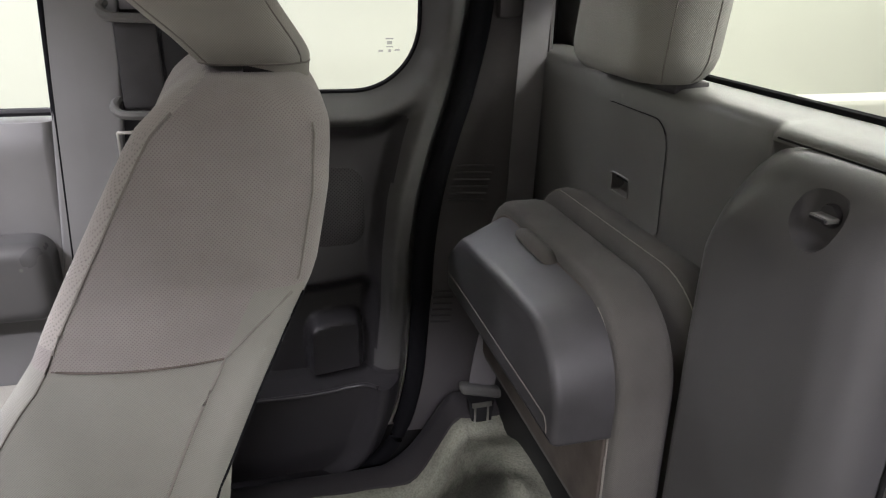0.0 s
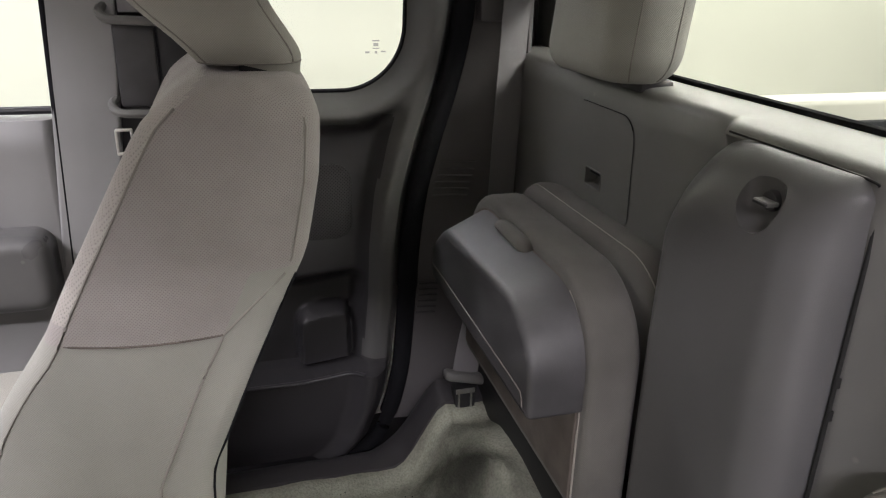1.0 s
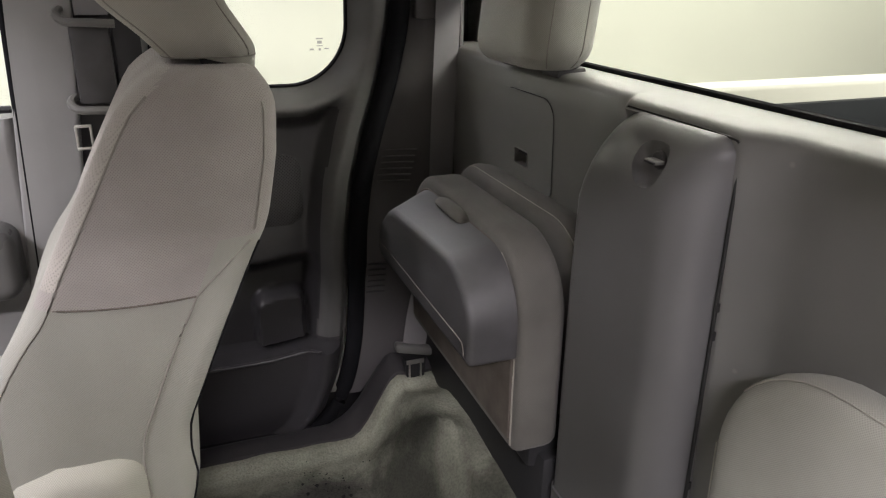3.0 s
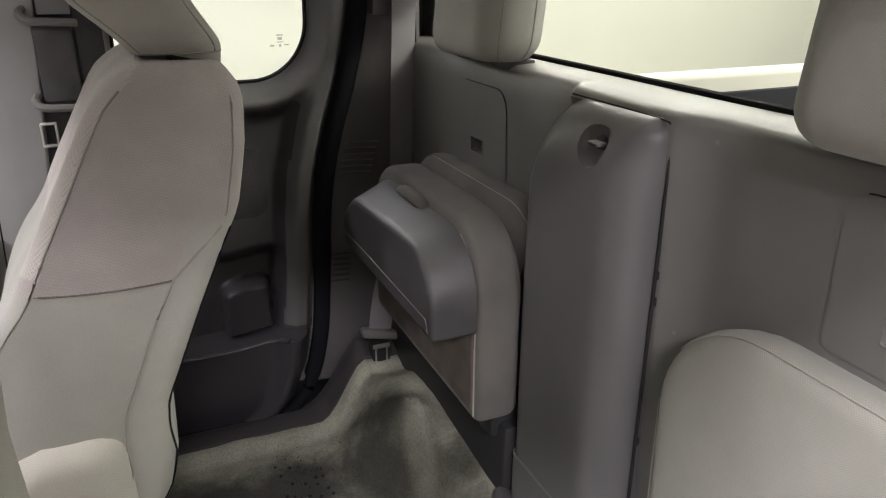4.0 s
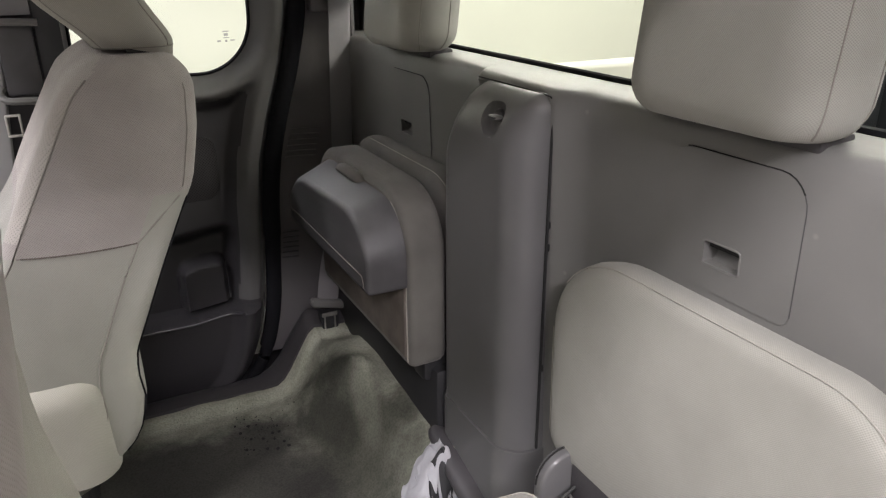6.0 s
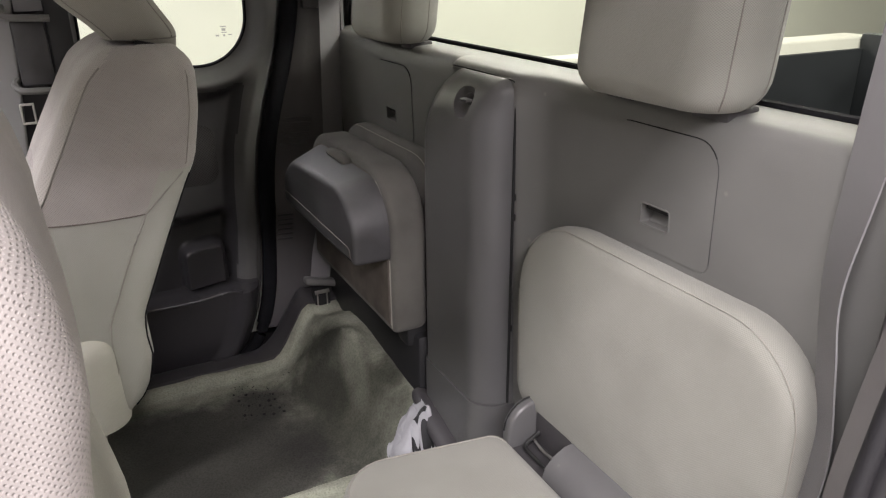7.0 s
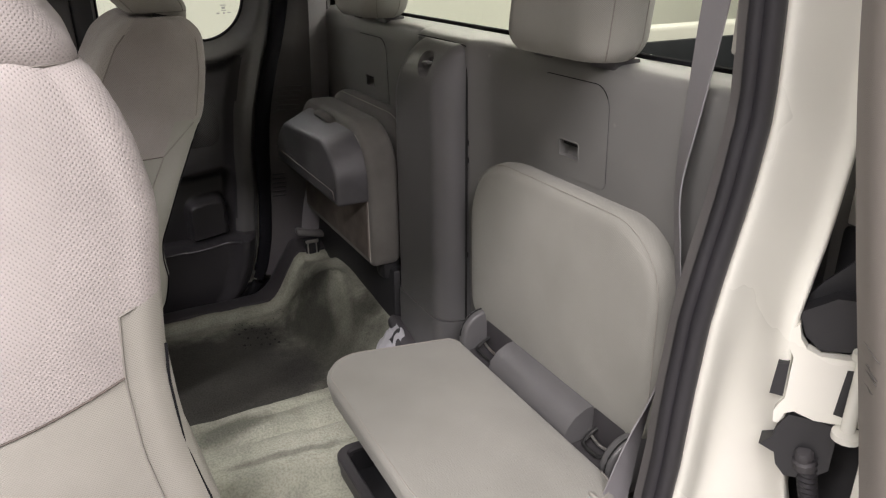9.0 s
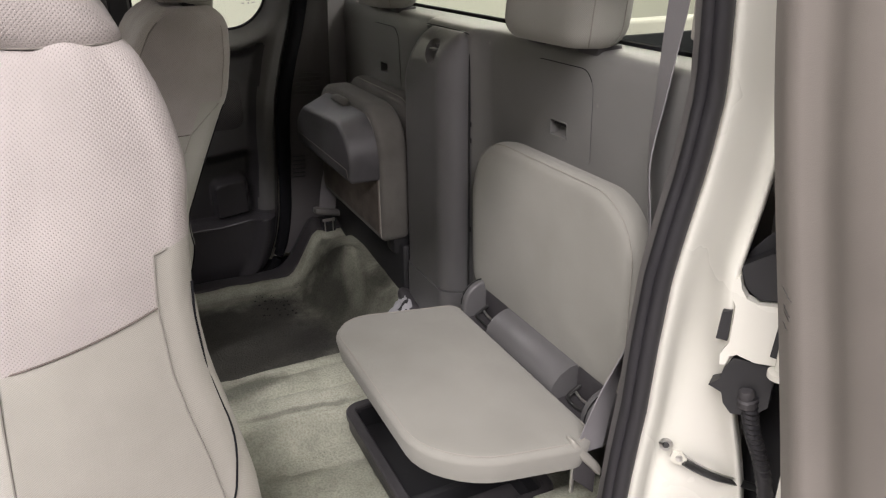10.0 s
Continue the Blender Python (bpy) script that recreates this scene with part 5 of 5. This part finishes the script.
for sgn, yi in ((1, 0.80), (-1, -0.80)):
    block("side_liner", (0.64, min(yi, yi + sgn * 0.02), 0.1), (2.45, max(yi, yi + sgn * 0.02), 0.538), M_LINER, bed, bevel=0.004)
    block("rail", (0.64, min(yi + sgn * 0.022, yi + sgn * 0.12), 0.1), (2.5, max(yi + sgn * 0.022, yi + sgn * 0.12), 0.582), M_RAIL, bed, "white painted bed side", bevel=0.012, seg=3)
block("tailgate", (2.452, -0.82, 0.1), (2.5, 0.82, 0.59), M_LINER, bed, bevel=0.01)
block("front_panel", (0.62, -0.80, 0.08), (0.638, 0.82, 0.56), M_PAINT, bed, bevel=0)

# ---- outer shell of the cab ----
tagged(block("wall_body_far", (-1.4, 0.812, -0.12), (0.62, 0.835, 0.60), M_PAINT, bevel=0.004), "white painted far body side", "car body", kind="structure")
tagged(block("wall_body_near", (0.462, -0.835, -0.12), (0.615, -0.812, 0.688), M_PAINT, bevel=0.004), "white painted near body side behind the door", "car body", kind="structure")
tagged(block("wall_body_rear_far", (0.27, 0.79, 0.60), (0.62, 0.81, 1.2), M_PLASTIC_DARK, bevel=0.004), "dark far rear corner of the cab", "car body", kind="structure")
tagged(block("wall_dash", (-1.45, -0.7, -0.1), (-1.35, 0.8, 0.72), M_PLASTIC_DARK, bevel=0.02), "dark grey dashboard wall closing the cab", "dashboard", kind="structure")
tagged(block("trim_sill_channel_far", (-1.3, 0.672, -0.14), (0.3, 0.81, -0.036), M_SEAL, bevel=0.004), "black rubber channel under the far door", "trim", kind="structure")

# ---- crumbs on the far footwell carpet ----
rng = random.Random(4)
cv, cf = [], []
for _ in range(70):
    cx, cy = rng.gauss(0.12, 0.035), rng.gauss(0.47, 0.035)
    r, z = rng.uniform(0.0008, 0.0022), carpet_height(cx, cy)
    base = len(cv)
    for k in range(6):
        a = k * math.pi / 3 + rng.random()
        cv.append((cx + r * math.cos(a), cy + r * math.sin(a) * rng.uniform(0.6, 1.1), z))
    cv.append((cx, cy, z + r * 0.8))
    cf += [(base + k, base + (k + 1) % 6, base + 6) for k in range(6)]
tagged(mesh("carpet_crumbs", cv, cf, M_GAP), "scattered small dark crumbs on the footwell carpet", "debris", kind="stuff")


# ---- drain holes pressed into the far footwell carpet ----
rng = random.Random(8)
hv, hf = [], []
for i in range(5):
    for j in range(4):
        if rng.random() < 0.15:
            continue
        cx, cy, r = 0.085 + 0.019 * i + rng.uniform(-0.004, 0.004), 0.405 + 0.026 * j - 0.008 * i + rng.uniform(-0.005, 0.005), rng.uniform(0.002, 0.0034)
        k0 = len(hv)
        hv += [Vector((cx + r * math.cos(a), cy + r * math.sin(a), carpet_height(cx, cy) + 0.0018)) for a in (math.tau * k / 8 for k in range(8))]
        hv += [Vector((cx + 1.2 * r * math.cos(a), cy + 1.2 * r * math.sin(a), carpet_height(cx, cy) - 0.002)) for a in (math.tau * k / 8 for k in range(8))]
        hf.append(tuple(range(k0, k0 + 8)))
        hf += [(k0 + k, k0 + 8 + k, k0 + 8 + (k + 1) % 8, k0 + (k + 1) % 8) for k in range(8)]
mesh("drain_holes", hv, hf, M_GAP, carpet, "cluster of small dark holes")

# rounded trim along the carpet's edge at the column's foot
v, f = loft([[(0.353 + r * math.cos(a), y, z + 0.8 * r * math.sin(a)) for a in (math.tau * k / 14 for k in range(14))] for y, z, r in ((0.142, 0.122, 0.004), (0.139, 0.121, 0.012), (0.128, 0.119, 0.017), (0.08, 0.105, 0.021), (0.0, 0.08, 0.024), (-0.06, 0.06, 0.024))])
tagged(mesh("trim_column_foot", v, f, M_PLASTIC_DARK), "dark grey rounded plastic trim at the column's foot", "trim", kind="structure")
